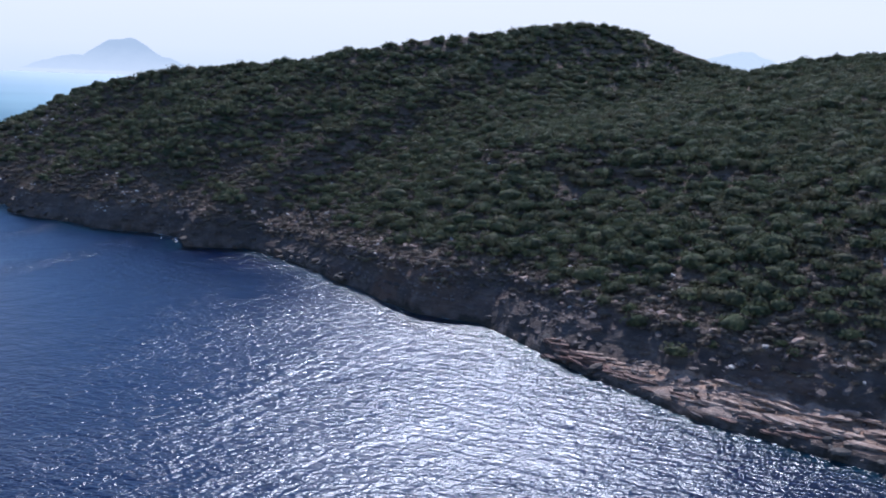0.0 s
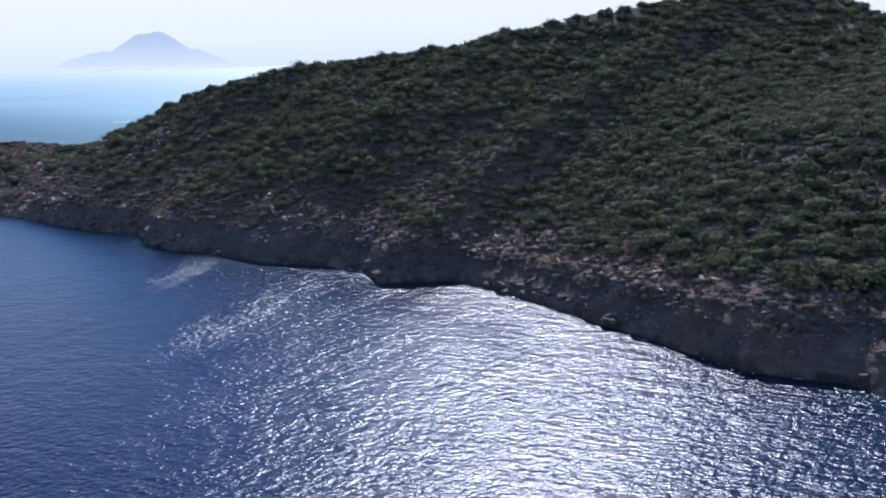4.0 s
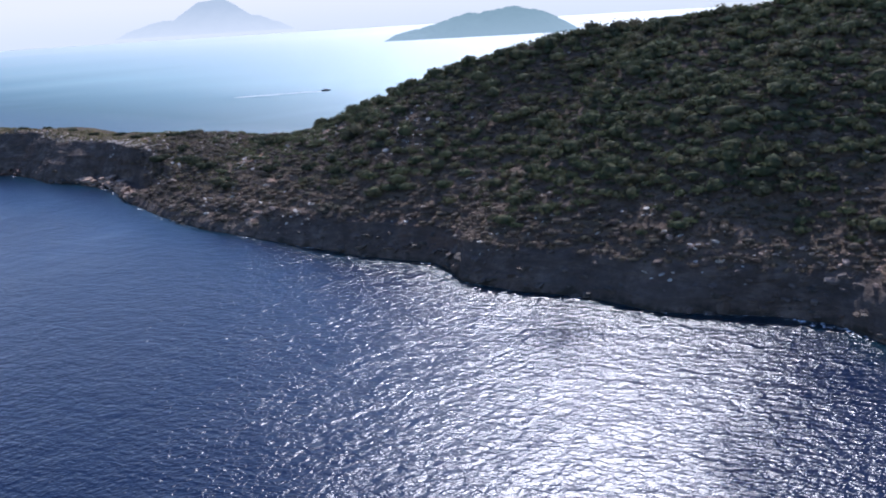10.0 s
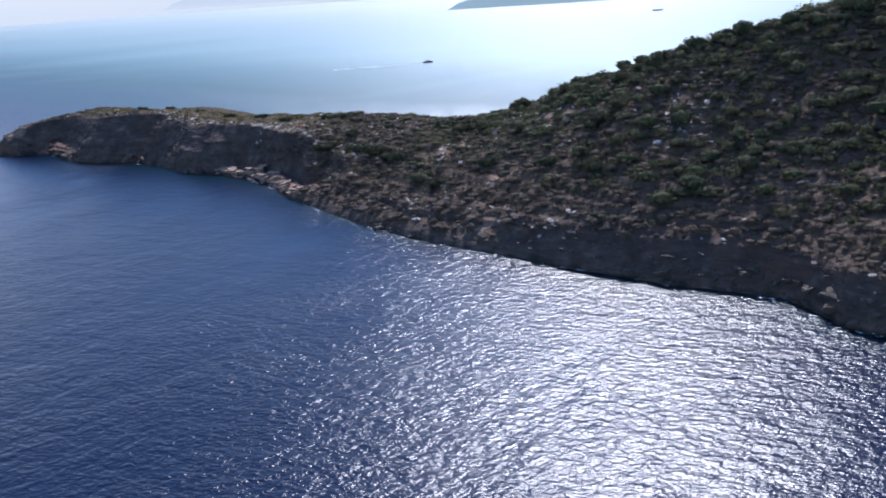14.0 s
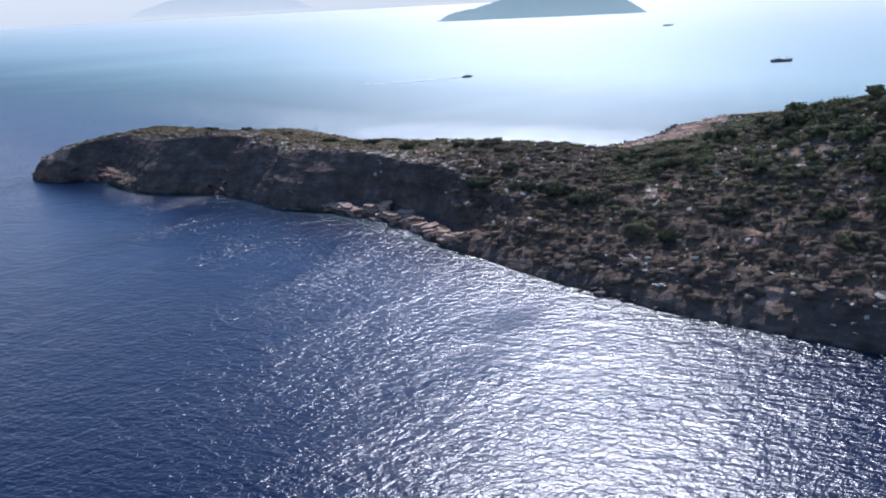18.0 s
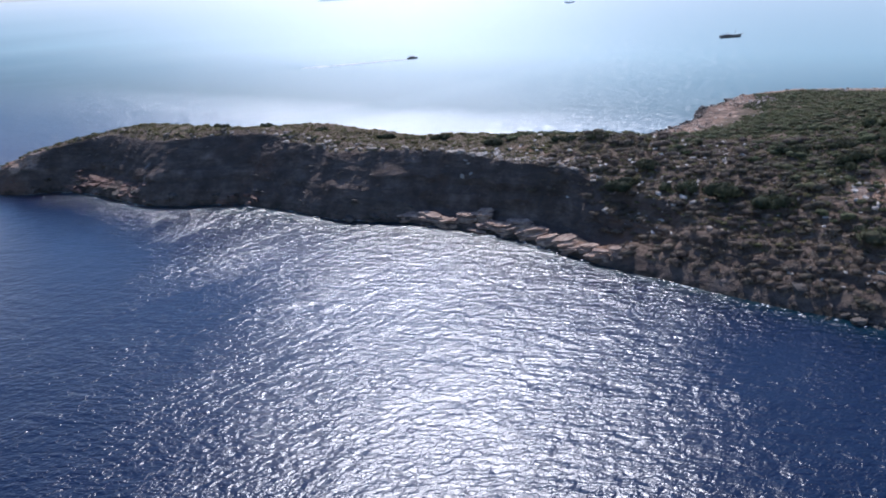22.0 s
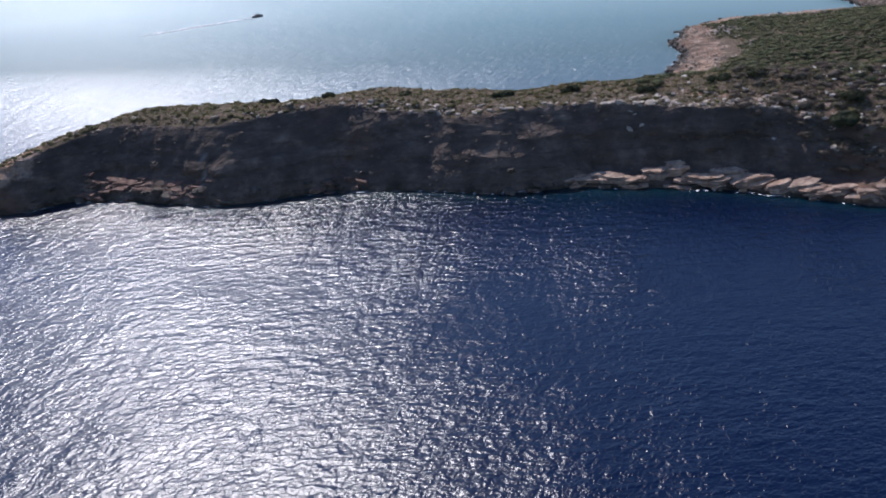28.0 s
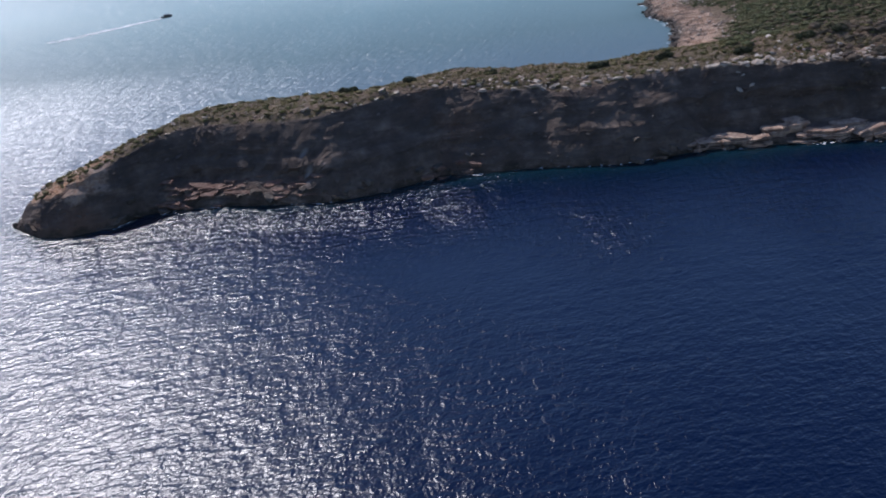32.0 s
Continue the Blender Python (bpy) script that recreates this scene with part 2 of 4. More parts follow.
def sea_material():
    """Deep blue open sea: short chop and fine ripples, ruffled gusts, smoother lanes and greener shallows."""
    m, n, l, old = material("deep_blue_sea")
    n.remove(old)
    p = position(n)
    ripple = noise_node(n, l, laid(n, l, p, 0.52, 0.38, 30), 1.0, 2.0, 0.55, 0.3).outputs["Fac"]
    first = noise_node(n, l, laid(n, l, p, 1.7, 0.85, -12), 1.0, 2, 0.5, 0.5).outputs["Fac"]
    second = noise_node(n, l, laid(n, l, p, 1.9, 1.15, 48), 1.0, 2, 0.5, 0.5).outputs["Fac"]
    swell = noise_node(n, l, laid(n, l, p, 7.0, 3.4, -18), 1.0, 1, 0.5, 0.6).outputs["Fac"]
    gust = noise_node(n, l, laid(n, l, p, 42, 15, 62), 1.0, 5, 0.62, 1.0).outputs["Fac"]
    windy = ramp(n, l, gust, [(0.32, (0.74, 0.74, 0.74)), (0.5, (0.96, 0.96, 0.96)), (0.66, (1.12, 1.12, 1.12))]).outputs["Color"]
    h = calc(n, l, 'ADD', calc(n, l, 'MULTIPLY', first, 0.195), calc(n, l, 'MULTIPLY', second, 0.185))
    h = calc(n, l, 'ADD', h, calc(n, l, 'MULTIPLY', swell, 0.24))
    h = calc(n, l, 'ADD', h, calc(n, l, 'MULTIPLY', ripple, 0.098))
    h = calc(n, l, 'MULTIPLY', h, windy)
    lee = n.new("ShaderNodeAttribute")
    lee.attribute_name = "lee"
    h = calc(n, l, 'MULTIPLY', h, lee.outputs["Fac"])
    # longer waves out on the strait, where the wind has its run
    run = noise_node(n, l, laid(n, l, p, 6.5, 2.6, 40), 1.0, 3, 0.6, 0.6).outputs["Fac"]
    strait = n.new("ShaderNodeAttribute")
    strait.attribute_name = "strait"
    soon = strait.outputs["Fac"]
    h = calc(n, l, 'ADD', h, calc(n, l, 'MULTIPLY', run, calc(n, l, 'MULTIPLY', soon, 0.9)))
    shoal = n.new("ShaderNodeAttribute")
    shoal.attribute_name = "shallow"
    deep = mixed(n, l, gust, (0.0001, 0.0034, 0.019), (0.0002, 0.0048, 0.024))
    # summer haze is painted into the far water's colour, in two steps
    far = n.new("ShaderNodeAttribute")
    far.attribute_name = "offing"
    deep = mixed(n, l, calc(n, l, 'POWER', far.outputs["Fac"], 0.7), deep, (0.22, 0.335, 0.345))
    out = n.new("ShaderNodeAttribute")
    out.attribute_name = "far_haze"
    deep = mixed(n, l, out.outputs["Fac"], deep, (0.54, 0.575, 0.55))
    body = n.new("ShaderNodeBsdfDiffuse")
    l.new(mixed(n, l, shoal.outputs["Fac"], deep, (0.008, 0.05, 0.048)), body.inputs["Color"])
    shine = n.new("ShaderNodeBsdfAnisotropic")
    shine.distribution = 'BECKMANN'
    shine.inputs["Color"].default_value = (1, 1, 1, 1)
    # waves too small to tell apart far out make the strait a rougher mirror
    l.new(mixed(n, l, soon, (0.31, 0.31, 0.31), (0.44, 0.44, 0.44)), shine.inputs["Roughness"])
    wave = n.new("ShaderNodeBump")
    wave.inputs["Strength"].default_value, wave.inputs["Distance"].default_value = 1.0, 1.0
    l.new(h, wave.inputs["Height"])
    gloss = n.new("ShaderNodeFresnel")
    gloss.inputs["IOR"].default_value = 1.29
    both = n.new("ShaderNodeMixShader")
    for node in (shine, gloss):
        l.new(wave.outputs["Normal"], node.inputs["Normal"])
    # steep little facets far out mirror less than a flat sheet would
    cap = calc(n, l, 'MULTIPLY_ADD', soon, -0.415, 0.45)
    cap = calc(n, l, 'MULTIPLY_ADD', far.outputs["Fac"], 0.035, cap)
    l.new(calc(n, l, 'MINIMUM', gloss.outputs[0], cap), both.inputs[0])
    l.new(body.outputs[0], both.inputs[1])
    l.new(shine.outputs[0], both.inputs[2])
    l.new(both.outputs[0], n["Material Output"].inputs["Surface"])
    return m


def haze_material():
    """Glowing stand-in for the haze where sea and air melt at the horizon, white summer sky above."""
    m, n, l, b = material("glowing_horizon_haze")
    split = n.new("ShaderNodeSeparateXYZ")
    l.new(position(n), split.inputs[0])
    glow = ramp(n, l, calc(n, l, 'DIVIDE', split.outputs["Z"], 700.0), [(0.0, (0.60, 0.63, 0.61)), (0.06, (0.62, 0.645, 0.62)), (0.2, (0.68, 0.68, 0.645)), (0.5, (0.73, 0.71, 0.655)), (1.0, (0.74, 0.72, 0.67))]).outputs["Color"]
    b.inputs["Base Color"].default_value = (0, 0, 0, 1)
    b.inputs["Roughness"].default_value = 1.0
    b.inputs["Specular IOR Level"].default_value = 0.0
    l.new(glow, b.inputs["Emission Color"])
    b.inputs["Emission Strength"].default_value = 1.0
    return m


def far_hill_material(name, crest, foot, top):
    """Far hills that glow, with summer haze painted into their colour, palest over the water."""
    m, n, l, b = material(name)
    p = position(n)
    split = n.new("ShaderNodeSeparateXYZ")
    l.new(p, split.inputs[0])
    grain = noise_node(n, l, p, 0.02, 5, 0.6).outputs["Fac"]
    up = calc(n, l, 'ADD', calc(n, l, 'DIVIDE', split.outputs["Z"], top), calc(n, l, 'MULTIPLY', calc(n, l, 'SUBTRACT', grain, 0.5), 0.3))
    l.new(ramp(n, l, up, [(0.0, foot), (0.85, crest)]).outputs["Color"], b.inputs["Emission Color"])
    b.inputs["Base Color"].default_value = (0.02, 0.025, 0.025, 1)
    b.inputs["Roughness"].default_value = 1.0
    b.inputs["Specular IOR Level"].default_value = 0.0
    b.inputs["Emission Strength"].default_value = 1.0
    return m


LAND = land_material()
SEA = sea_material()
PALE_ROCK = boulder_material("pale_weathered_limestone", (0.20, 0.16, 0.125), (0.54, 0.45, 0.36), (0.44, 0.29, 0.19))
DARK_ROCK = boulder_material("dark_wet_shore_rock", (0.05, 0.042, 0.034), (0.15, 0.12, 0.095), (0.13, 0.075, 0.045))
SCRUB = leaf_material("evergreen_maquis_leaves", (0.078, 0.088, 0.046), (0.105, 0.118, 0.058), (0.132, 0.143, 0.072), (0.150, 0.115, 0.072))
THICKET = leaf_material("dark_evergreen_thicket_leaves", (0.042, 0.050, 0.030), (0.066, 0.076, 0.042), (0.092, 0.10, 0.054), (0.085, 0.075, 0.048))
LOW_SCRUB = leaf_material("low_thorny_scrub_leaves", (0.08, 0.08, 0.034), (0.15, 0.145, 0.06), (0.23, 0.205, 0.10), (0.27, 0.19, 0.10))
HEADLAND_LEAF = leaf_material("olive_headland_leaves", (0.075, 0.083, 0.042), (0.125, 0.135, 0.066), (0.18, 0.185, 0.092), (0.19, 0.15, 0.088))
BARK = plain_material("grey_brown_bark", (0.11, 0.085, 0.06), 0.9)
# the island colours glow with haze tones of their own
FAR_ISLAND = far_hill_material("blue_far_hills_painted_haze", (0.40, 0.46, 0.49), (0.56, 0.60, 0.60), 150.0)
FAINT_ISLAND = far_hill_material("faint_hills_painted_haze", (0.55, 0.60, 0.61), (0.58, 0.62, 0.62), 180.0)
NEAR_ISLAND = far_hill_material("blue_green_island_painted_haze", (0.20, 0.285, 0.30), (0.27, 0.36, 0.38), 50.0)
DRY_SCRUB = leaf_material("brown_summer_scrub", (0.11, 0.083, 0.066), (0.18, 0.134, 0.102), (0.25, 0.195, 0.145), (0.12, 0.12, 0.07))
STRAW = leaf_material("straw_coloured_grass", (0.15, 0.115, 0.06), (0.25, 0.195, 0.10), (0.35, 0.28, 0.16), (0.16, 0.16, 0.07))
TAN_ROCK = boulder_material("tan_and_pink_limestone", (0.15, 0.085, 0.06), (0.55, 0.40, 0.295), (0.40, 0.235, 0.15))
CLIFF_ROCK = boulder_material("grey_brown_cliff_limestone", (0.07, 0.055, 0.046), (0.19, 0.15, 0.125), (0.16, 0.095, 0.065))
RIM_ROCK = boulder_material("sun_bleached_limestone", (0.24, 0.18, 0.135), (0.60, 0.50, 0.40), (0.46, 0.31, 0.21))
WHITE_ROCK = boulder_material("white_weathered_limestone", (0.30, 0.25, 0.20), (0.69, 0.61, 0.52), (0.5, 0.38, 0.28))
BANK_ROCK = boulder_material("mauve_grey_limestone", (0.085, 0.06, 0.05), (0.31, 0.235, 0.195), (0.23, 0.14, 0.10))
RED_ROCK = boulder_material("reddish_brown_limestone", (0.085, 0.046, 0.034), (0.27, 0.17, 0.125), (0.24, 0.105, 0.07))
HAZE = haze_material()
FOAM = plain_material("white_sea_foam", (0.80, 0.81, 0.80), 0.8, 0, 0.2, 2.0)
HULL_DARK = plain_material("dark_varnished_hull", (0.11, 0.095, 0.08), 0.35)
HULL_WHITE = plain_material("white_painted_hull", (0.75, 0.75, 0.73), 0.35)
DECK = plain_material("teak_deck", (0.28, 0.18, 0.10), 0.6)
CANVAS = plain_material("navy_canvas", (0.04, 0.06, 0.11), 0.85)
WINDOW = plain_material("dark_tinted_glass", (0.01, 0.012, 0.015), 0.08)
SPAR = plain_material("varnished_spar", (0.22, 0.13, 0.06), 0.4)


# ---- the lie of the land: s runs along the near shore, o goes inland from it ----
ORIGIN, ALONG, INLAND = np.array((340.0, -40.0)), np.array((-0.8189, 0.5739)), np.array((0.5739, 0.8189))
SHORE = np.array([(-200, 0), (-4, 2.9), (36, 2.8), (68, 11.2), (93, 20.6), (107, 16.7), (136, 24), (162, 30.6), (183, 32.9), (194, 21.3), (207, 27.9),
                  (216, 26.6), (235, 17), (252, 16.3), (263, 12.5), (276, 11.9), (290, 17.9), (313, 12.7), (341, 9.8), (368, 7.2), (399, 9.8),
                  (428, 15), (450, 22.5), (478, 22.4), (494, 17.3), (509, 18.4), (528, 16), (538, 9.9), (546, 5.6), (556, 5.9), (568, 7.3),
                  (584, 5.2), (588, -1.5), (595, -5.3), (602, -4.6), (611, 1.3), (630, 8)])
RIM = np.array([(-200, 12, 9), (60, 13, 9), (85, 8, 8.5), (110, 5.2, 8.3), (135, 4.8, 7.8), (160, 5.5, 6.4), (180, 6, 5.8), (198, 5, 8), (215, 5.5, 7.5),
                    (230, 5.5, 7.6), (275, 5.5, 7.2), (292, 5.5, 7.6), (330, 6, 7.4), (363, 8, 5.5), (400, 9, 5), (420, 12, 8), (432, 10, 8), (441, 14, 12.5),
                    (451, 9, 13), (488, 12, 13.3), (504, 9.4, 12.2), (517, 10.6, 13.4), (533, 14.5, 14.8), (545, 12.2, 14.26), (556, 11, 13), (568, 11.2, 12.83),
                    (580, 13, 12.97), (592, 8.5, 9.7), (600, 5, 6.6), (606, 4.5, 4.9), (610, 4, 3.53), (613, 3, -3)])
SHOULDER = np.array([(-200, 60, 28), (60, 60, 30), (124, 60, 30), (180, 55, 29), (215, 52, 34), (241, 46, 33), (270, 40, 25), (300, 36, 23), (333, 36, 22), (360, 30, 14),
                    (383, 28, 13), (405, 26, 12.5), (425, 25, 13), (441, 22, 13.9), (472, 17, 14.2), (504, 14, 13.9), (517, 15, 14.4), (533, 18, 15.8), (556, 14, 14.7),
                    (580, 17, 14.44), (592, 13, 11), (600, 10, 8), (606, 8, 5.8), (610, 7, 3.81), (613, 5, -3)])
CREST = np.array([(-200, 190, 86), (-40, 190, 76), (20, 190, 68.3), (80, 200, 59.3), (141, 190, 51.8), (165, 180, 57.6), (180, 173, 64), (191, 165, 66),
                    (203, 148, 63.6), (215, 125, 61.3), (228, 108, 55.6), (241, 95, 50.9), (255, 88, 48.2), (270, 80, 47), (300, 70, 44.4), (318, 65, 41.2),
                    (333, 60, 35.4), (345, 60, 32.79), (360, 62, 30.5), (383, 66, 24.5), (405, 52, 17.2), (425, 40, 15.2), (441, 32, 15), (472, 24, 14.9),
                    (504, 20, 14.2), (533, 25, 14.8), (556, 20, 15.1), (580, 24, 14.8), (592, 18, 11.6), (600, 15, 8.3), (606, 13, 6.1), (610, 12, 3.89), (613, 8, -3)])
BACK = np.array([(-200, 420), (191, 420), (241, 300), (300, 260), (360, 200), (405, 130), (425, 85), (441, 70), (472, 58), (504, 60), (533, 62),
                 (556, 60), (580, 52), (592, 42), (600, 34), (608, 28), (612, 22), (614, 12)])
HEADLAND = np.array([(5, 318), (25, 337), (38, 352), (47, 366), (53, 386), (60, 392), (70, 408), (92, 417), (143, 401), (149, 416), (165, 470), (178, 506),
                     (197, 521), (260, 560), (420, 600), (600, 400), (400, 150), (150, 260), (60, 290)], float)


def line(table, s):
    """A table's columns at s, eased round its corners."""
    out = []
    for c in range(1, table.shape[1]):
        out.append(sum(np.interp(s + k, table[:, 0], table[:, c]) for k in (-3.0, -1.0, 1.0, 3.0)) / 4)
    return out


def bell(s, a, b, soft):
    return np.clip((s - a) / soft, 0, 1) * np.clip((b - s) / soft, 0, 1)


def headland_rise(x, y):
    """How far inland of the northern headland's coast a place lies, negative out at sea."""
    far, inside = np.full(x.shape, 1e9), np.zeros(x.shape, bool)
    for (ax, ay), (bx, by) in zip(HEADLAND, np.roll(HEADLAND, -1, 0)):
        ex, ey = bx - ax, by - ay
        k = np.clip(((x - ax) * ex + (y - ay) * ey) / (ex * ex + ey * ey), 0, 1)
        far = np.minimum(far, np.hypot(x - ax - k * ex, y - ay - k * ey))
        cross = (ay > y) != (by > y)
        inside ^= cross & (x < ex * (y - ay) / (by - ay + 1e-12) + ax)
    return np.where(inside, far, -far)


def rough(x, y, z=0.0, octaves=4, seed=0.0):
    """Cheap rolling noise of about -1 to 1 from sums of turned waves."""
    rng, v, amp, f = np.random.RandomState(int(seed * 10) + 7), 0.0, 1.0, 1.0
    for _ in range(octaves):
        for _ in range(4):
            a, b, ph, c = rng.uniform(0, 6.28), rng.uniform(0.7, 1.4), rng.uniform(0, 6.28), rng.uniform(-1, 1)
            v = v + amp * 0.35 * np.sin(f * b * (x * np.cos(a) + y * np.sin(a) + z * c) + ph + 1.3 * np.sin(0.7 * f * (y * np.cos(a) - x * np.sin(a)) + 2 * ph))
        amp, f = amp * 0.5, f * 2.1
    return v


def land_height(s, o):
    """Height of the ground at s along the shore and o inland of it."""
    ro, rz = line(RIM, s)
    so, sz = line(SHOULDER, s)
    co, cz = line(CREST, s)
    bo, = line(BACK, s)
    ledge, slabs, pink = bell(s, 2, 66, 10), bell(s, 424, 482, 6), bell(s, 548, 584, 6)
    fo, fz = 0.24 * ro, 0.31 * rz
    ho, hz = 0.62 * ro, 0.66 * rz
    fo, fz = fo + ledge * (1.2 - fo), fz + ledge * (1.3 - fz)
    ho, hz = ho + ledge * (7.8 - ho), hz + ledge * (3.3 - hz)
    fo, fz = fo + slabs * (1.0 - fo), fz + slabs * (1.0 - fz)
    ho, hz = ho + slabs * (0.55 * ro - ho), hz + slabs * (2.2 - hz)
    fo, fz = fo + pink * (0.8 - fo), fz + pink * (1.8 - fz)
    ho, hz = ho + pink * (0.45 * ro - ho), hz + pink * (3.6 - hz)
    knots = [(-8.0 + 0 * s, -6.0 + 0 * s), (0 * s, -0.4 + 0 * s), (fo, fz), (ho, hz), (ro, rz), (so, sz), (co, cz), (bo, 0 * s), (bo + 14, -6.0 + 0 * s), (900.0 + 0 * s, -9.0 + 0 * s)]
    z = np.full(np.broadcast(s, o).shape, -9.0)
    for (ao, az_), (bo_, bz) in zip(knots, knots[1:]):
        k = np.clip((o - ao) / np.maximum(bo_ - ao, 0.05), 0, 1)
        z = np.where((o >= ao) & (o <= np.maximum(bo_, ao + 0.05)), az_ + k * (bz - az_), z)
    # thin ledges of bedrock step the slope of the neck, and one scarp crosses it
    step = bell(s, 285, 432, 18) * bell(o, 2.5, 42, 4)
    z = z - step * 0.26 * np.sin(z * 3.7 + 1.2 * rough(s * 0.07, o * 0.05, 0, 2, 51)) * (z > 1)
    brow = 14.5 + 1.6 * rough(s * 0.25, 0 * o, 0, 2, 52)
    z = z - 2.6 * bell(s, 414, 438, 5) * np.clip((brow - o) / 0.9, 0, 1) * np.clip((o - 4) / 4, 0, 1)
    crown = np.clip((o - co) / np.maximum(bo - co, 1), 0, 1)
    return z + cz * 0.9 * crown * (1 - crown) * (cz > 3)


def place(s, o):
    d = np.interp(s, SHORE[:, 0], SHORE[:, 1]) + o
    return ORIGIN[0] + s * ALONG[0] + d * INLAND[0], ORIGIN[1] + s * ALONG[1] + d * INLAND[1]


def ground_at(s, o):
    """x, y and z of the ground, with its knolls and gullies."""
    x, y = place(s, o)
    z = land_height(s, o)
    lift = headland_rise(x, y)
    lobe = np.where(lift > 0, 1.4 * np.clip(lift / 2, 0, 1) + 0.085 * np.minimum(lift, 160), 0.8 * lift)
    z = np.maximum(z, np.maximum(lobe, -6))
    inland = np.clip((o - 12) / 40, 0, 1) * np.clip(z / 10, 0, 1)
    z = z + inland * (1.5 * rough(x * 0.045, y * 0.045, 0, 3, 1) + 0.5 * rough(x * 0.22, y * 0.22, 0, 3, 2))
    z = z + np.clip(z / 4, 0, 1) * 0.22 * rough(x * 0.9, y * 0.9, 0, 3, 3)
    return x, y, z


def weathered(s, o, x, y, z):
    """The steep faces pushed in and out: bedding planes, clefts, buttresses, hollows and stepped ledges."""
    bed = np.sin(z * 2.3 + 1.6 * rough(s * 0.06, o * 0, 0, 2, 4)) * 0.16 + 0.75 * rough(s * 0.3, z * 0.45, 0, 4, 5) + 1.1 * rough(s * 0.11, z * 0.12, 0, 2, 15)
    bed = bed - 1.1 * np.clip(rough(s * 0.42, z * 0.08, 0, 2, 16) - 0.75, 0, 1)
    swell = np.sin(np.pi * np.clip(z / 13.5, 0, 1))
    bed = bed + swell * (0.8 * rough(s * 0.075, z * 0.05, 0, 2, 17) + 0.3 * np.sign(np.sin(z * 1.35 + 1.1 * rough(s * 0.05, 0 * s, 0, 2, 18))))
    face = np.clip(1 - np.abs(o - 7) / 14, 0, 1) * np.clip((z + 1.5) / 2, 0, 1)
    return x - INLAND[0] * bed * face, y - INLAND[1] * bed * face


# bare clearings in the scrub: along, inland, radius and how stony they are
CLEARINGS = [(173, 13, 9, 1), (187, 15, 4, 0.3), (112, 19, 7, 0.2), (135, 49, 5, 0.2), (211, 26, 5, 0.2), (243, 17, 6, 0.5), (225, 7, 4, 0.5), (256, 15, 5, 0.4),
             (273, 19, 3.5, 0.4), (284, 14, 3, 0.4), (295, 19, 4, 0.4), (329, 29, 6, 0.6), (342, 42, 5, 0.8), (331, 39, 4, 0.7), (352, 34, 6, 0.7), (367, 42, 7, 0.9), (324, 36, 4, 0.5), (390, 28, 9, 0.8), (380, 34, 5, 0.7), (361, 20, 4, 0.5),
             (354, 5, 4, 0.6), (362, 8, 3.5, 0.6), (440, 18, 7, 0.6), (455, 18, 6, 0.6), (38, 39, 5, 0.2), (35, 56, 6, 0.1), (57, 22, 6, 0.5), (84, 17, 5, 0.4), (130, 4, 6, 0.8), (66, 60, 6, 0.1), (100, 42, 6, 0.1), (75, 90, 5, 0.1),
             (139, 77, 5, 0.1), (159, 134, 6, 0.1), (90, 39, 5, 0.2), (82, 36, 4, 0.2), (115, 23, 6, 0.4), (137, 18, 5, 0.4)]


def clearing(s, o, stony=False):
    c = np.zeros(np.broadcast(s, o).shape)
    for a, b, r, k in CLEARINGS:
        c = np.maximum(c, (k if stony else 1.0) * np.exp(-((s - a) / (1.25 * r)) ** 2 - ((o - b) / (0.8 * r)) ** 2))
    return np.clip(c * (1 + 0.6 * rough(s * 0.5, o * 0.5, 0, 2, 44)), 0, 1)


# ---- building blocks ----
def mesh_from(name, verts, faces, mat, smooth=False):
    me = bpy.data.meshes.new(name)
    verts, faces = np.asarray(verts, np.float32), np.asarray(faces, np.int32)
    k = faces.shape[1]
    me.vertices.add(len(verts))
    me.vertices.foreach_set("co", verts.ravel())
    me.loops.add(faces.size)
    me.loops.foreach_set("vertex_index", faces.ravel())
    me.polygons.add(len(faces))
    me.polygons.foreach_set("loop_start", np.arange(0, faces.size, k, dtype=np.int32))
    me.polygons.foreach_set("loop_total", np.full(len(faces), k, np.int32))
    me.polygons.foreach_set("use_smooth", np.zeros(len(faces), bool) | smooth)
    me.materials.append(mat)
    me.update(calc_edges=True)
    return me


def part(name, bm, mat, parent=None, label=""):
    me = bpy.data.meshes.new(name)
    bm.to_mesh(me)
    bm.free()
    me.materials.append(mat)
    ob = new(name, me)
    if parent is not None:
        ob.parent = parent
    return tagged(ob, label)


def ball(level):
    bm = bmesh.new()
    bmesh.ops.create_icosphere(bm, subdivisions=level, radius=1.0)
    v = np.array([p.co[:] for p in bm.verts])
    f = np.array([[q.index for q in t.verts] for t in bm.faces])
    bm.free()
    return v, f


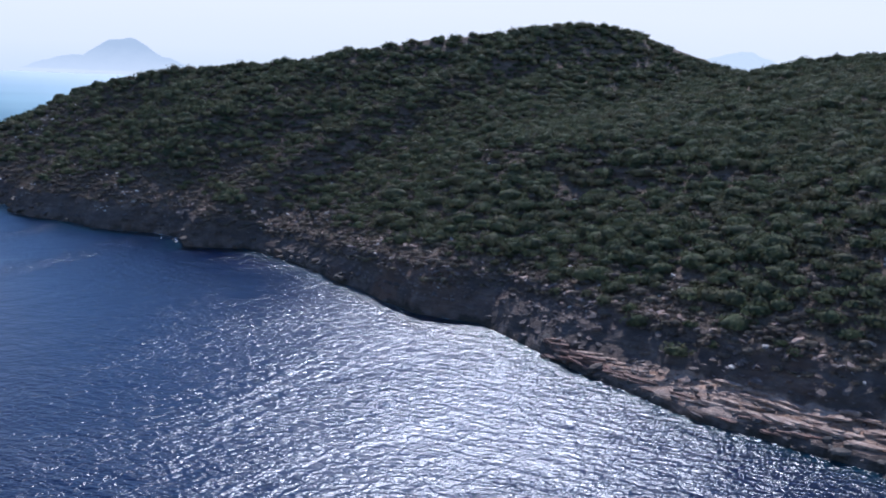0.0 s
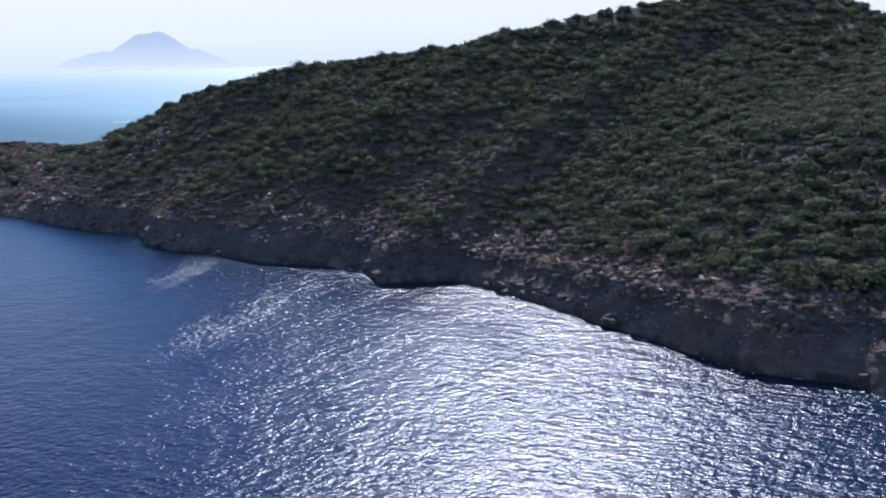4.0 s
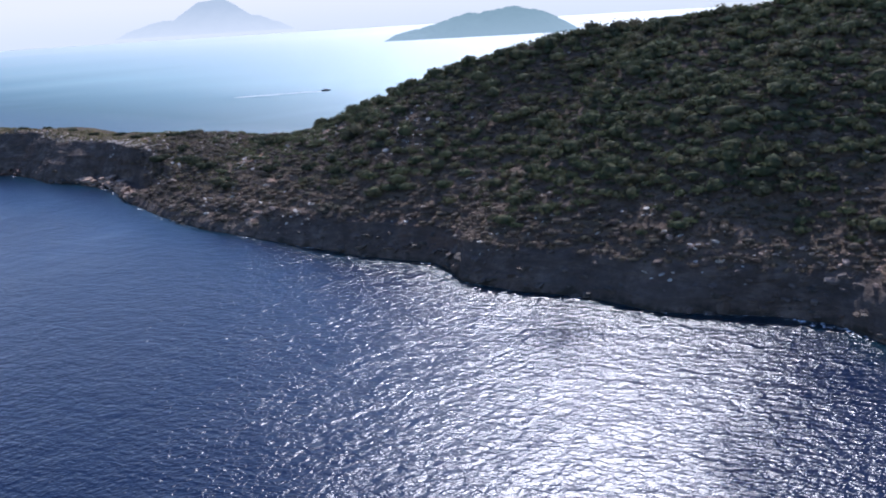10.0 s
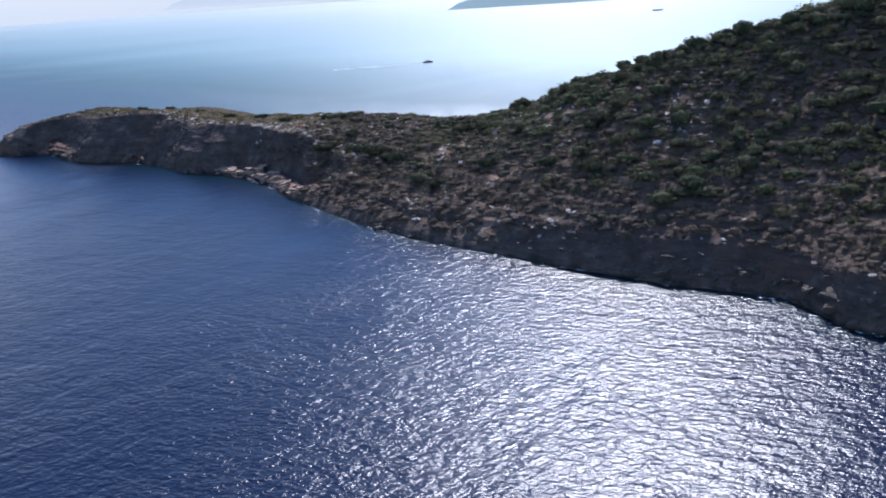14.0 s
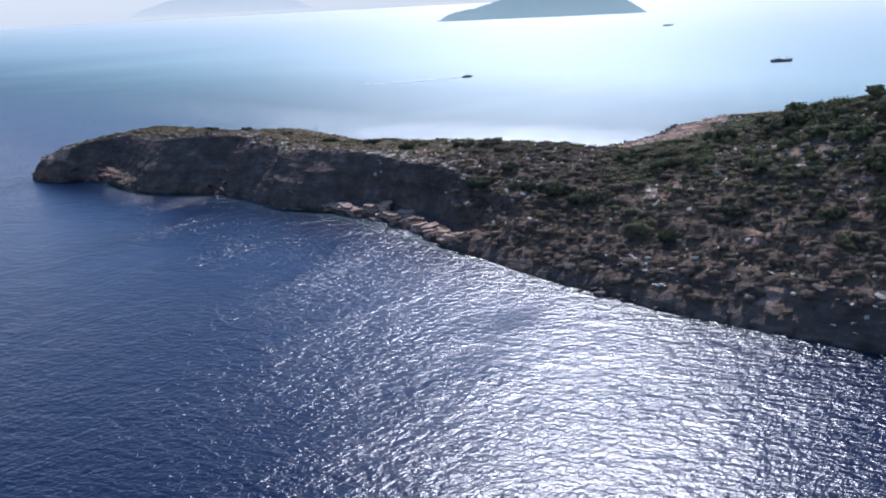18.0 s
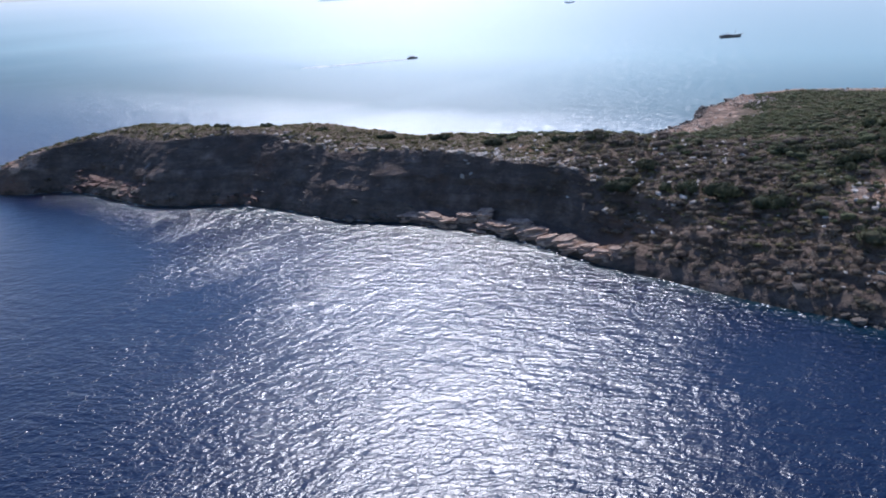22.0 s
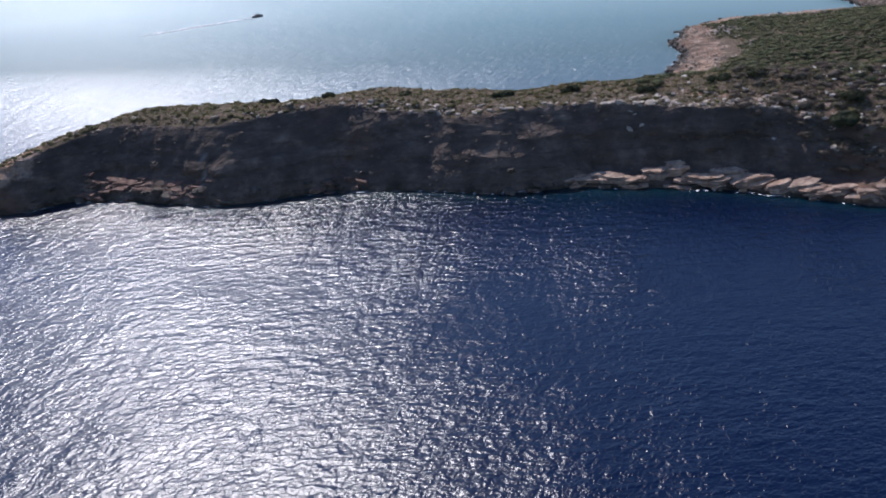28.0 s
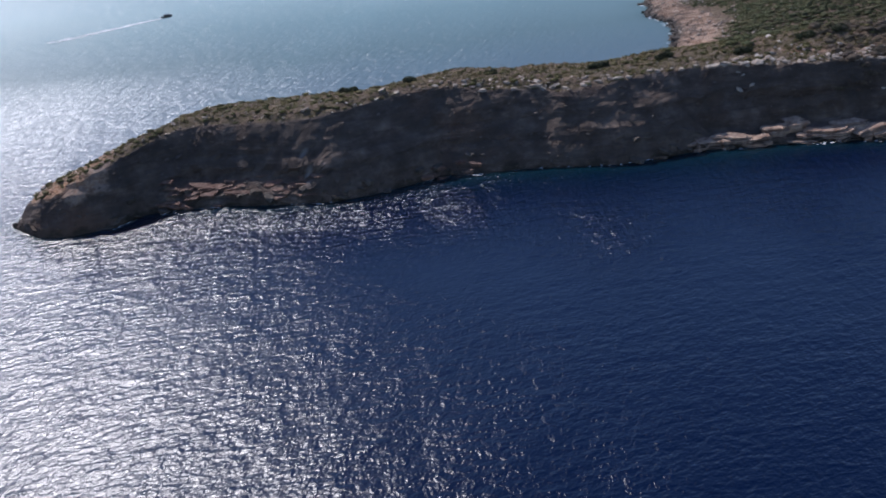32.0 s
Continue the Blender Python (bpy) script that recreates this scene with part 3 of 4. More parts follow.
# ---- sea: one sheet to the horizon ----
# gusts (positive) and smooth lanes (negative) on the water: x, y, direction, length, width and strength
RUFFLES = [(-77, 230, 72, 32, 16, 1.0), (-53, 212, 80, 34, 16, 0.8), (-28, 190, 71, 50, 20, 0.4), (-11, 158, 70, 60, 10, 0.2), (170, 65, 78, 40, 10, 1.2), (143, 98, 90, 30, 9, 1.2),
           (-89, 259, 86, 26, 12, 1.1), (-101, 265, 90, 20, 9, 0.9), (-120, 281, -35, 34, 8, 0.7), (-25, 234, -15, 34, 8, 0.2), (72, 138, -35, 30, 10, 0.2), (-107, 240, -68, 60, 12, -0.2),
           (-78, 212, -50, 80, 30, -0.3), (14, 172, 55, 34, 20, -0.4), (12, 146, 45, 40, 24, -0.3), (202, 69, -23, 40, 10, -0.16), (224, 48, -74, 34, 14, -0.2), (-60, 209, 10, 26, 8, -0.2), (-82, 249, 0, 14, 6, -0.2), (200, 78, -35, 90, 30, -0.15)]


def build_sea():
    out = np.array([12, 30, 60, 110, 200, 360, 640, 1100, 1900, 3000, 4400.0])
    xs = np.concatenate([-190 - out[::-1], np.arange(-190, 371, 3.5), 371 + out])
    ys = np.concatenate([-70 - out[::-1], np.arange(-70, 540, 3.5), 540 + out])
    x, y = np.meshgrid(xs, ys, indexing="ij")
    s = (x - ORIGIN[0]) * ALONG[0] + (y - ORIGIN[1]) * ALONG[1]
    o = (x - ORIGIN[0]) * INLAND[0] + (y - ORIGIN[1]) * INLAND[1] - np.interp(s, SHORE[:, 0], SHORE[:, 1])
    off = np.where((s < 612) & (o < 10), np.maximum(-o, 0), 99.0)
    off = np.minimum(off, np.maximum(-headland_rise(x, y), 0))
    wide = 3.6 + 3.0 * rough(x * 0.05, y * 0.05, 0, 3, 12)
    shallow = 0.42 * np.exp(-off / np.maximum(wide, 1.2))
    # gentle in the lee of the high hill, livelier towards the tip, too fine to tell apart far out on the strait, where
    # haze is painted into the water's colour
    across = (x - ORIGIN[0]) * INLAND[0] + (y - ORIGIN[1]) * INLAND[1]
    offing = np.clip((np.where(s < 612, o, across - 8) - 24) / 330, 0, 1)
    far_haze = np.clip((across - 250) / 1300, 0, 1) ** 0.8
    breeze = 0.97 - 0.13 * np.clip((s - 200) / 300, 0, 1) + 0.38 * np.clip((140 - s) / 60, 0, 1)
    near = np.exp(-(off / 15) ** 2)
    breeze = breeze - (0.08 + 0.14 * bell(s, 110, 290, 40)) * np.exp(-(off / 45) ** 2)
    breeze = breeze + near * (0.16 + 0.55 * np.clip((s - 490) / 30, 0, 1))
    for cx, cy, turn, long, wide, gain in RUFFLES:
        c, d = math.cos(radians(turn)), math.sin(radians(turn))
        u, v = ((x - cx) * c + (y - cy) * d) / (0.5 * long), ((y - cy) * c - (x - cx) * d) / (0.5 * wide)
        breeze = breeze + gain * np.exp(-(u ** 2 + v ** 2)) * (1 + 0.5 * rough(x * 0.16, y * 0.16, 0, 3, 40))
    lee = np.maximum(breeze, 0.35) * (1 - 0.7 * np.clip((across - 120) / 500, 0, 1))
    idx = np.arange(x.size).reshape(x.shape)
    quads = np.stack([idx[:-1, :-1], idx[1:, :-1], idx[1:, 1:], idx[:-1, 1:]], -1).reshape(-1, 4)
    me = mesh_from("water", np.stack([x, y, 0 * x], -1).reshape(-1, 3), quads, SEA, True)
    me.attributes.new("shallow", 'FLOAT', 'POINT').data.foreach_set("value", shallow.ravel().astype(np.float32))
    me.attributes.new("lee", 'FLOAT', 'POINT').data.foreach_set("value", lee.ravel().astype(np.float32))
    me.attributes.new("far_haze", 'FLOAT', 'POINT').data.foreach_set("value", far_haze.ravel().astype(np.float32))
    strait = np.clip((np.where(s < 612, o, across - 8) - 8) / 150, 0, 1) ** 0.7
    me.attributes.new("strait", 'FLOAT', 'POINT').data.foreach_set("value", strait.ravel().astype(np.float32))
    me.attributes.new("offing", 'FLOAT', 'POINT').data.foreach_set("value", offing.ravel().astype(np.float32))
    tagged(new("water", me), "deep blue wind-rippled open sea glittering in the sun", "sea", kind="structure")


build_sea()


# ---- land ----
def build_land():
    ss = np.arange(-170, 626, 1.15)
    oo = np.concatenate([np.arange(-7, 26, 0.62), np.arange(26, 70, 1.3), np.arange(70, 150, 2.6), np.arange(150, 430, 5.5)])
    s, o = np.meshgrid(ss, oo, indexing="ij")
    x, y, z = ground_at(s, o)
    x, y = weathered(s, o, x, y, z)
    rows, cols = s.shape
    idx = np.arange(rows * cols).reshape(rows, cols)
    quads = np.stack([idx[:-1, :-1], idx[:-1, 1:], idx[1:, 1:], idx[1:, :-1]], -1).reshape(-1, 4)[:, ::-1]
    keep = z.ravel()[quads].max(1) > -4.5
    me = mesh_from("ground", np.stack([x, y, z], -1).reshape(-1, 3), quads[keep], LAND)
    ro, = line(RIM[:, :2], s)
    bare = np.clip(0.5 + (ro + 0.5 - o) / 3.0, 0, 1) * np.clip(z / 2 + 0.5, 0, 1) * np.where((s > 205) & (s < 425), np.where(s < 345, 0.8, 0.45), 1.0)
    fringe = np.clip(1.15 - headland_rise(x, y) / 17, 0, 1) * (o > 80) * (s > 425)
    shelf = bell(s, 0, 68, 8) * np.clip((o - 1.0) / 1.0, 0, 1) * np.clip((9.0 - 5.6 * np.clip((s - 46) / 14, 0, 1) - o) / 1.4, 0, 1)
    nose = np.clip((s - 584) / 10, 0, 1) * np.clip((o - 2) / 4, 0, 1)
    bench = bell(s, 548, 586, 5) * (o > 0.3) * np.clip(4.2 - z, 0, 1) * 0.35 + bell(s, 424, 456, 5) * (o > 0) * np.clip((6 - o) / 2, 0, 1) * 0.6
    scree = bell(s, 165, 192, 7) * np.clip((22 - o) / 8, 0, 1) * (o > 6) * 0.4
    slope_brown = np.clip((450 - s) / 12, 0, 1) * (o < 130)
    me.attributes.new("slope_brown", 'FLOAT', 'POINT').data.foreach_set("value", slope_brown.ravel().astype(np.float32))
    lime = 0.55 * bell(s - 0.3 * (z - 6), 551.8, 553.4, 0.7) * bell(z, 2.6, 9.0, 1.2) * (o < 12) * (np.sin(z * 3.1 + 1.7 * np.sin(s * 2.0)) > 0.1)
    me.attributes.new("lime", 'FLOAT', 'POINT').data.foreach_set("value", lime.ravel().astype(np.float32))
    pavement = np.clip(np.maximum.reduce([np.where(s < 340, 0.22, 0.6) * clearing(s, o) * (z > 2), 0.3 * (s > 425) * (o > ro + 1) * (o < 40), fringe, shelf, 0.7 * nose, bench, scree]), 0, 1)
    me.attributes.new("pavement", 'FLOAT', 'POINT').data.foreach_set("value", pavement.ravel().astype(np.float32))
    me.attributes.new("bare", 'FLOAT', 'POINT').data.foreach_set("value", bare.ravel().astype(np.float32))
    tagged(new("ground", me), "rocky limestone island with sea cliffs, dry grass and scrub", "island", kind="structure")


build_land()


# ---- scrub ----
CORES = {k: ball(k) for k in (1, 2)}


def bush_mesh(name, spots, leaves, mat, rng, core=0.74, level=1, leaf=(0.15, 0.34)):
    """Many bushes in one mesh, a soft lumpy core in a coat of loose leaf sprays: rows of x, y, z, radius, height."""
    cv, cf = CORES[level]
    vs, fs, soft, base = [], [], [], 0
    for x, y, z, r, h in spots:
        lump = 1 + 0.2 * np.sin(cv @ rng.uniform(-4, 4, 3) + rng.uniform(0, 6)) + 0.14 * np.sin(cv @ rng.uniform(-8, 8, 3) + rng.uniform(0, 6)) + rng.uniform(-0.06, 0.06, len(cv))
        lean = rng.uniform(0.8, 1.25)
        wide = np.array((r * lean, r / lean, h * 0.6))
        vs.append(cv * lump[:, None] * core * wide + (x, y, z + h * 0.40))
        fs.append(cf + base)
        soft.append(np.ones(len(cf), bool))
        base += len(cv)
        d = rng.normal(size=(leaves, 3))
        d[:, 2] = np.abs(d[:, 2]) * 0.9 - 0.25
        d /= np.linalg.norm(d, axis=1)[:, None]
        bump = 1 + 0.17 * np.sin(3.2 * d @ rng.uniform(-1, 1, 3) + rng.uniform(0, 6)) + 0.12 * np.sin(6 * d @ rng.uniform(-1, 1, 3) + rng.uniform(0, 6))
        c = d * (rng.uniform(0.66, 1.06, leaves) * bump)[:, None] * wide + (x, y, z + h * 0.40)
        size = rng.uniform(*leaf, leaves)[:, None]
        a = np.cross(d, rng.normal(size=(leaves, 3))) + 0.35 * rng.normal(size=(leaves, 3))
        b = np.cross(d, a) + 0.35 * rng.normal(size=(leaves, 3))
        a /= np.linalg.norm(a, axis=1)[:, None]
        b /= np.linalg.norm(b, axis=1)[:, None]
        vs.append(np.stack([c + a * size, c + (b * 0.8 - a * 0.5) * size, c - (b * 0.8 + a * 0.5) * size], 1).reshape(-1, 3))
        fs.append(np.arange(leaves * 3).reshape(-1, 3) + base)
        soft.append(np.zeros(leaves, bool))
        base += leaves * 3
    return mesh_from(name, np.concatenate(vs), np.concatenate(fs), mat, np.concatenate(soft))


def scatter(rng, count, s_range, o_range, density, min_z=3.0):
    """Places on the ground where density(s, o, x, y) beats chance, no two closer than they should be."""
    s, o = rng.uniform(*s_range, count), rng.uniform(*o_range, count)
    x, y, z = ground_at(s, o)
    ok = (z > min_z) & (rng.uniform(0, 1, count) < density(s, o, x, y))
    s, o, x, y, z = s[ok], o[ok], x[ok], y[ok], z[ok]
    x, y = weathered(s, o, x, y, z)
    return s, o, x, y, z


def thinned(x, y, gap):
    kept, grid = [], {}
    for i, (a, b) in enumerate(zip(x, y)):
        key = (int(a // gap), int(b // gap))
        near = [j for dx in (-1, 0, 1) for dy in (-1, 0, 1) for j in grid.get((key[0] + dx, key[1] + dy), ())]
        if all((x[j] - a) ** 2 + (y[j] - b) ** 2 > gap * gap for j in near):
            grid.setdefault(key, []).append(i)
            kept.append(i)
    return np.array(kept, int)


def spread(rng, name, mat, label, count, s_range, o_range, density, gap, radius, tall, leaves, min_z=3.0, sink=0.15, level=1, leaf=(0.15, 0.34)):
    s, o, x, y, z = scatter(rng, count, s_range, o_range, density, min_z)
    k = thinned(x, y, gap)
    r = radius[0] + (radius[1] - radius[0]) * rng.uniform(0, 1, len(k)) ** 1.6
    spots = np.stack([x[k], y[k], z[k] - sink, r, r * rng.uniform(*tall, len(k))], -1)
    tagged(new(name, bush_mesh(name, spots, leaves, mat, rng, 0.74, level, leaf)), label, "scrub", kind="stuff")


def inside(s):
    return np.interp(s, RIM[:, 0], RIM[:, 1]), np.interp(s, CREST[:, 0], CREST[:, 1])


def build_scrub():
    rng = np.random.RandomState(11)

    def wooded(s, o, x, y):
        rim, crest = inside(s)
        patch = 0.9 + 0.75 * rough(x * 0.05, y * 0.05, 0, 3, 8)
        low = np.where(s < 150, np.clip((o - rim - 3) / 15, 0.06, 1), np.clip((o - rim - 5) / 16, 0.04, 1))
        return np.clip(patch, 0.25, 1) * low * np.where(s > 270, np.clip(1.0 - (s - 270) / 95, 0.07 * (s < 392), 1), 1) * (o < crest + 14) * (1 - 0.9 * clearing(s, o))

    def brown(s, o, x, y):
        rim, crest = inside(s)
        near = np.where(s < 290, np.clip(1.25 - (o - rim) / 38, 0.3, 1), 1.0) * (s < 452)
        return np.clip(1.0 + 0.6 * rough(x * 0.06, y * 0.06, 0, 4, 9) - 0.9 * np.clip(-0.35 + 1.7 * rough(x * 0.1, y * 0.1, 0, 4, 21), 0, 1), 0.4, 1) * near * (o > np.where((s > 200) & (s < 425), np.where(s < 345, 5.0, 2.5), rim - 2)) * (o < crest + 8) * (1 - 0.8 * leafy(s, o, x, y)) * (1 - np.where(s < 340, 0.35, 0.75) * clearing(s, o)) * np.where((s > 300) & (o < 34), 0.55, 1.0)

    def leafy(s, o, x, y):
        return np.clip(0.25 + 1.1 * rough(x * 0.06, y * 0.06, 0, 3, 31) + (o - 40) / 26 + (s - 390) / 120, 0, 1) * (s > 290) * (o > inside(s)[0] + 3)

    def olive(s, o, x, y):
        rim, crest = inside(s)
        return leafy(s, o, x, y) * np.clip(0.9 + 0.5 * rough(x * 0.15, y * 0.15, 0, 2, 32), 0.1, 1) * (o > rim + 3) * (o < np.maximum(crest + 20, 90)) * (1 - 0.85 * clearing(s, o))

    def top(s, o, x, y):
        rim, crest = inside(s)
        return np.clip(0.65 + 0.6 * rough(x * 0.09, y * 0.09, 0, 3, 10), 0.1, 1) * (o > rim + 1) * (o < crest + 14)

    def lobe(s, o, x, y):
        lift = headland_rise(x, y)
        return np.clip((lift - 13 - 6 * rough(x * 0.08, y * 0.08, 0, 2, 6)) / 9, 0, 1) * (np.clip(0.8 + 0.5 * rough(x * 0.06, y * 0.06, 0, 3, 14), 0.1, 1))

    spread(rng, "hillside_scrub", SCRUB, "dense dark green maquis bushes covering the steep hillside", 60000, (-80, 420), (9, 210), wooded, 1.75, (0.8, 3.0), (0.55, 1.2), 100, level=1, leaf=(0.18, 0.48))
    spread(rng, "tall_scrub", SCRUB, "tall rounded evergreen bushes among the lower maquis", 9000, (-80, 150), (14, 170), wooded, 4.0, (2.0, 3.3), (0.6, 0.95), 190, level=2, leaf=(0.2, 0.5))
    spread(rng, "brown_scrub", DRY_SCRUB, "brown summer-dry scrub on the stony lower slopes", 150000, (-40, 452), (2, 110), brown, 1.15, (0.5, 1.9), (0.35, 0.8), 26, 1.4, leaf=(0.12, 0.34))
    spread(rng, "olive_scrub", HEADLAND_LEAF, "olive-green low scrub on the neck of the headland", 36000, (290, 470), (10, 110), olive, 1.35, (0.5, 2.1), (0.35, 0.75), 34, 2.0, leaf=(0.12, 0.32))
    spread(rng, "low_scrub", LOW_SCRUB, "low olive-green thorny scrub on the cliff top", 20000, (395, 607), (4, 60), top, 1.1, (0.35, 1.2), (0.35, 0.65), 30, 4.0, leaf=(0.08, 0.2))
    spread(rng, "dry_grass", STRAW, "straw-coloured dry grass tufts between stones", 18000, (330, 607), (4, 60), top, 0.95, (0.25, 0.6), (0.4, 0.8), 18, 4.0, leaf=(0.07, 0.17))
    spread(rng, "headland_scrub", HEADLAND_LEAF, "thick green scrub on the gently sloping headland", 120000, (350, 482), (60, 330), lobe, 1.05, (0.7, 2.0), (0.28, 0.5), 22, 1.5, leaf=(0.12, 0.28))


build_scrub()


# ---- stones ----
STONE_V, STONE_F = ball(1)


def stone_mesh(name, spots, mat, rng):
    """Many small angular stones in one mesh: rows of x, y, z, size."""
    vs, fs = [], []
    for i, (x, y, z, r) in enumerate(spots):
        v = np.sign(STONE_V) * np.abs(STONE_V) ** 0.6 * rng.uniform(0.7, 1.25, (len(STONE_V), 3))
        a = rng.uniform(0, 6.28)
        v = v * (r * rng.uniform(0.8, 1.5), r * rng.uniform(0.6, 1.0), r * rng.uniform(0.25, 0.6))
        v[:, 2] += v[:, 0] * rng.uniform(-0.35, 0.35) + v[:, 1] * rng.uniform(-0.35, 0.35)
        v = np.stack([v[:, 0] * math.cos(a) - v[:, 1] * math.sin(a), v[:, 0] * math.sin(a) + v[:, 1] * math.cos(a), v[:, 2]], -1)
        vs.append(v + (x, y, z + r * 0.15))
        fs.append(STONE_F + i * len(STONE_V))
    return mesh_from(name, np.concatenate(vs), np.concatenate(fs), mat)


def build_stones():
    rng = np.random.RandomState(5)

    def strewn(s, o, x, y):
        rim, crest = inside(s)
        clump = np.clip(-0.25 + 1.7 * rough(x * 0.1, y * 0.1, 0, 4, 21), 0.02, 1)
        reach = np.where(s < 290, np.clip(1.1 - (o - rim) / 26, 0.02, 1), 1.0)
        clump = np.maximum(clump * np.where(s < 320, 0.35, 1.0), clearing(s, o, True))
        return clump * np.maximum(reach, clearing(s, o)) * (o > rim - 4) * (o < crest + 6)

    def edge(s, o, x, y):
        rim, _ = inside(s)
        return np.exp(-((o - rim - 2.0) / 3.4) ** 2) * (o > rim + 0.3) * np.where((s > 522) & (s < 612), 0.25, 1.0) * np.clip(0.6 + 0.8 * rough(s * 0.08, o * 0.1, 0, 2, 22), 0.05, 1)

    def washed(s, o, x, y):
        return np.exp(-((o - 0.8) / 1.4) ** 2) * np.clip(0.35 + 0.7 * rough(s * 0.1, 0 * o, 0, 3, 23), 0.02, 1)

    def face(s, o, x, y):
        rim, _ = inside(s)
        return (o > 0.2) * (o < rim + 0.5) * np.clip(0.5 + 0.8 * rough(s * 0.15, o * 0.3, 0, 3, 24), 0.05, 1)

    def bank(s, o, x, y):
        rim, _ = inside(s)
        return np.exp(-((o - rim + 0.6) / 3.6) ** 2) * bell(s, 18, 150, 12) * np.clip(0.55 + 0.9 * rough(s * 0.12, o * 0.2, 0, 3, 27), 0.05, 1)

    for name, mat, label, count, s_range, o_range, density, low, size, gap in (
            ("cliff_blocks", CLIFF_ROCK, "grey-brown broken blocks jutting from the low sea cliff", 3600, (-30, 350), (0, 13), face, 0.3, (0.3, 0.95), 1.2),
            ("cliff_knobs", CLIFF_ROCK, "dark rock knobs and edges on the high sea cliff", 2600, (432, 606), (0, 15), face, 0.6, (0.2, 0.5), 0.8),
            ("scattered_stones", WHITE_ROCK, "pale limestone stones scattered between the bushes", 18000, (-20, 470), (3, 85), strewn, 2.5, (0.15, 0.68), 0.55),
            ("rim_stones", RIM_ROCK, "band of pale broken stones along the cliff rim", 8500, (405, 606), (2, 34), edge, 5.0, (0.14, 0.75), 0.5),
            ("ledge_stones", TAN_ROCK, "tan broken stones on the low cliff edge", 5000, (-30, 240), (3, 34), edge, 2.0, (0.25, 0.9), 0.7),
            ("bank_stones", BANK_ROCK, "mauve-grey broken stones strewn on the bank above the ledge", 16000, (15, 150), (1, 26), bank, 2.2, (0.16, 0.62), 0.42),
            ("shore_stones", DARK_ROCK, "wet boulders and broken rock at the waterline", 5000, (-30, 612), (-3, 5), washed, -0.6, (0.35, 1.5), 1.0)):
        s, o, x, y, z = scatter(rng, count, s_range, o_range, density, low)
        k = thinned(x, y, gap)
        r = size[0] + (size[1] - size[0]) * rng.uniform(0, 1, len(k)) ** 2.2
        tagged(new(name, stone_mesh(name, np.stack([x[k], y[k], z[k], r], -1), mat, rng)), label, "stones", kind="stuff")

    x, y = rng.uniform(0, 230, 26000), rng.uniform(310, 530, 26000)
    lift = headland_rise(x, y)
    ok = (lift > 0.5) & (lift < 20) & (rng.uniform(0, 1, 26000) < np.clip(0.3 + 0.8 * rough(x * 0.12, y * 0.12, 0, 3, 33), 0.03, 1))
    x, y, lift = x[ok], y[ok], lift[ok]
    z = 1.4 * np.clip(lift / 2, 0, 1) + 0.085 * lift
    spots = np.stack([x, y, z, 0.15 + 0.5 * rng.uniform(0, 1, len(x)) ** 2.5], -1)
    tagged(new("headland_stones", stone_mesh("headland_stones", spots, RIM_ROCK, rng)), "pale loose stones on the bare headland rock", "stones", kind="stuff")
    spots = []
    for (ax, ay), (bx, by) in zip(HEADLAND[:13], HEADLAND[1:14]):
        for _ in range(int(math.hypot(bx - ax, by - ay) / 0.28)):
            k = rng.uniform(0, 1)
            spots.append((ax + k * (bx - ax) + rng.normal() * 0.8, ay + k * (by - ay) + rng.normal() * 0.8, rng.uniform(0.0, 0.6), 0.3 + 0.8 * rng.uniform(0, 1) ** 2))
    tagged(new("headland_rocks", stone_mesh("headland_rocks", spots, DARK_ROCK, rng)), "dark broken rock edging the headland shore", "stones", kind="stuff")


build_stones()


def rock(name, mat, rng):
    """One limestone slab of unit size: two to four thin beds with broken corners, each stepped off the one below, resting near z = 0."""
    bm, rings = bmesh.new(), []
    n = 9
    turn = np.linspace(0, 2 * math.pi, n, endpoint=False) + rng.uniform(-0.32, 0.32, n)
    square = 0.5 / np.maximum(np.abs(np.cos(turn)), np.abs(np.sin(turn)))
    base = (0.75 * square + 0.1) * rng.uniform(0.72, 1.12, n)
    count = rng.randint(2, 5)
    beds = np.concatenate([[0], np.cumsum(rng.uniform(0.4, 1.6, count))])
    beds = beds / beds[-1] * 0.8
    slip, lean = np.zeros(2), rng.uniform(-0.12, 0.12, 2)
    for k, (lo, hi) in enumerate(zip(beds, beds[1:])):
        out = base * rng.uniform(0.74, 1.04) * rng.uniform(0.84, 1.1, n) * (1 - 0.06 * k)
        slip = slip + rng.uniform(-0.1, 0.1, 2)
        for z, w in ((lo + 0.006, 0.88), (lo + 0.03, 0.99), (hi - 0.03, 1.0), (hi - 0.006, 0.975)):
            ring = []
            for i in range(n):
                x, y = out[i] * w * math.cos(turn[i]) + slip[0], out[i] * w * math.sin(turn[i]) + slip[1]
                ring.append(bm.verts.new((x, y, z + (lean[0] * x + lean[1] * y) * (k > 0) * (z > lo + 0.02) + rng.uniform(-0.01, 0.01))))
            rings.append(ring)
    for a, b in zip(rings, rings[1:]):
        for i in range(n):
            bm.faces.new((a[i], a[(i + 1) % n], b[(i + 1) % n], b[i]))
    inner = [bm.verts.new((v.co.x * 0.6, v.co.y * 0.6, v.co.z + rng.uniform(-0.04, 0.04))) for v in rings[-1]]
    for i in range(n):
        bm.faces.new((rings[-1][i], rings[-1][(i + 1) % n], inner[(i + 1) % n], inner[i]))
    bm.faces.new(inner)
    bm.faces.new(rings[0][::-1])
    return part(name, bm, mat)


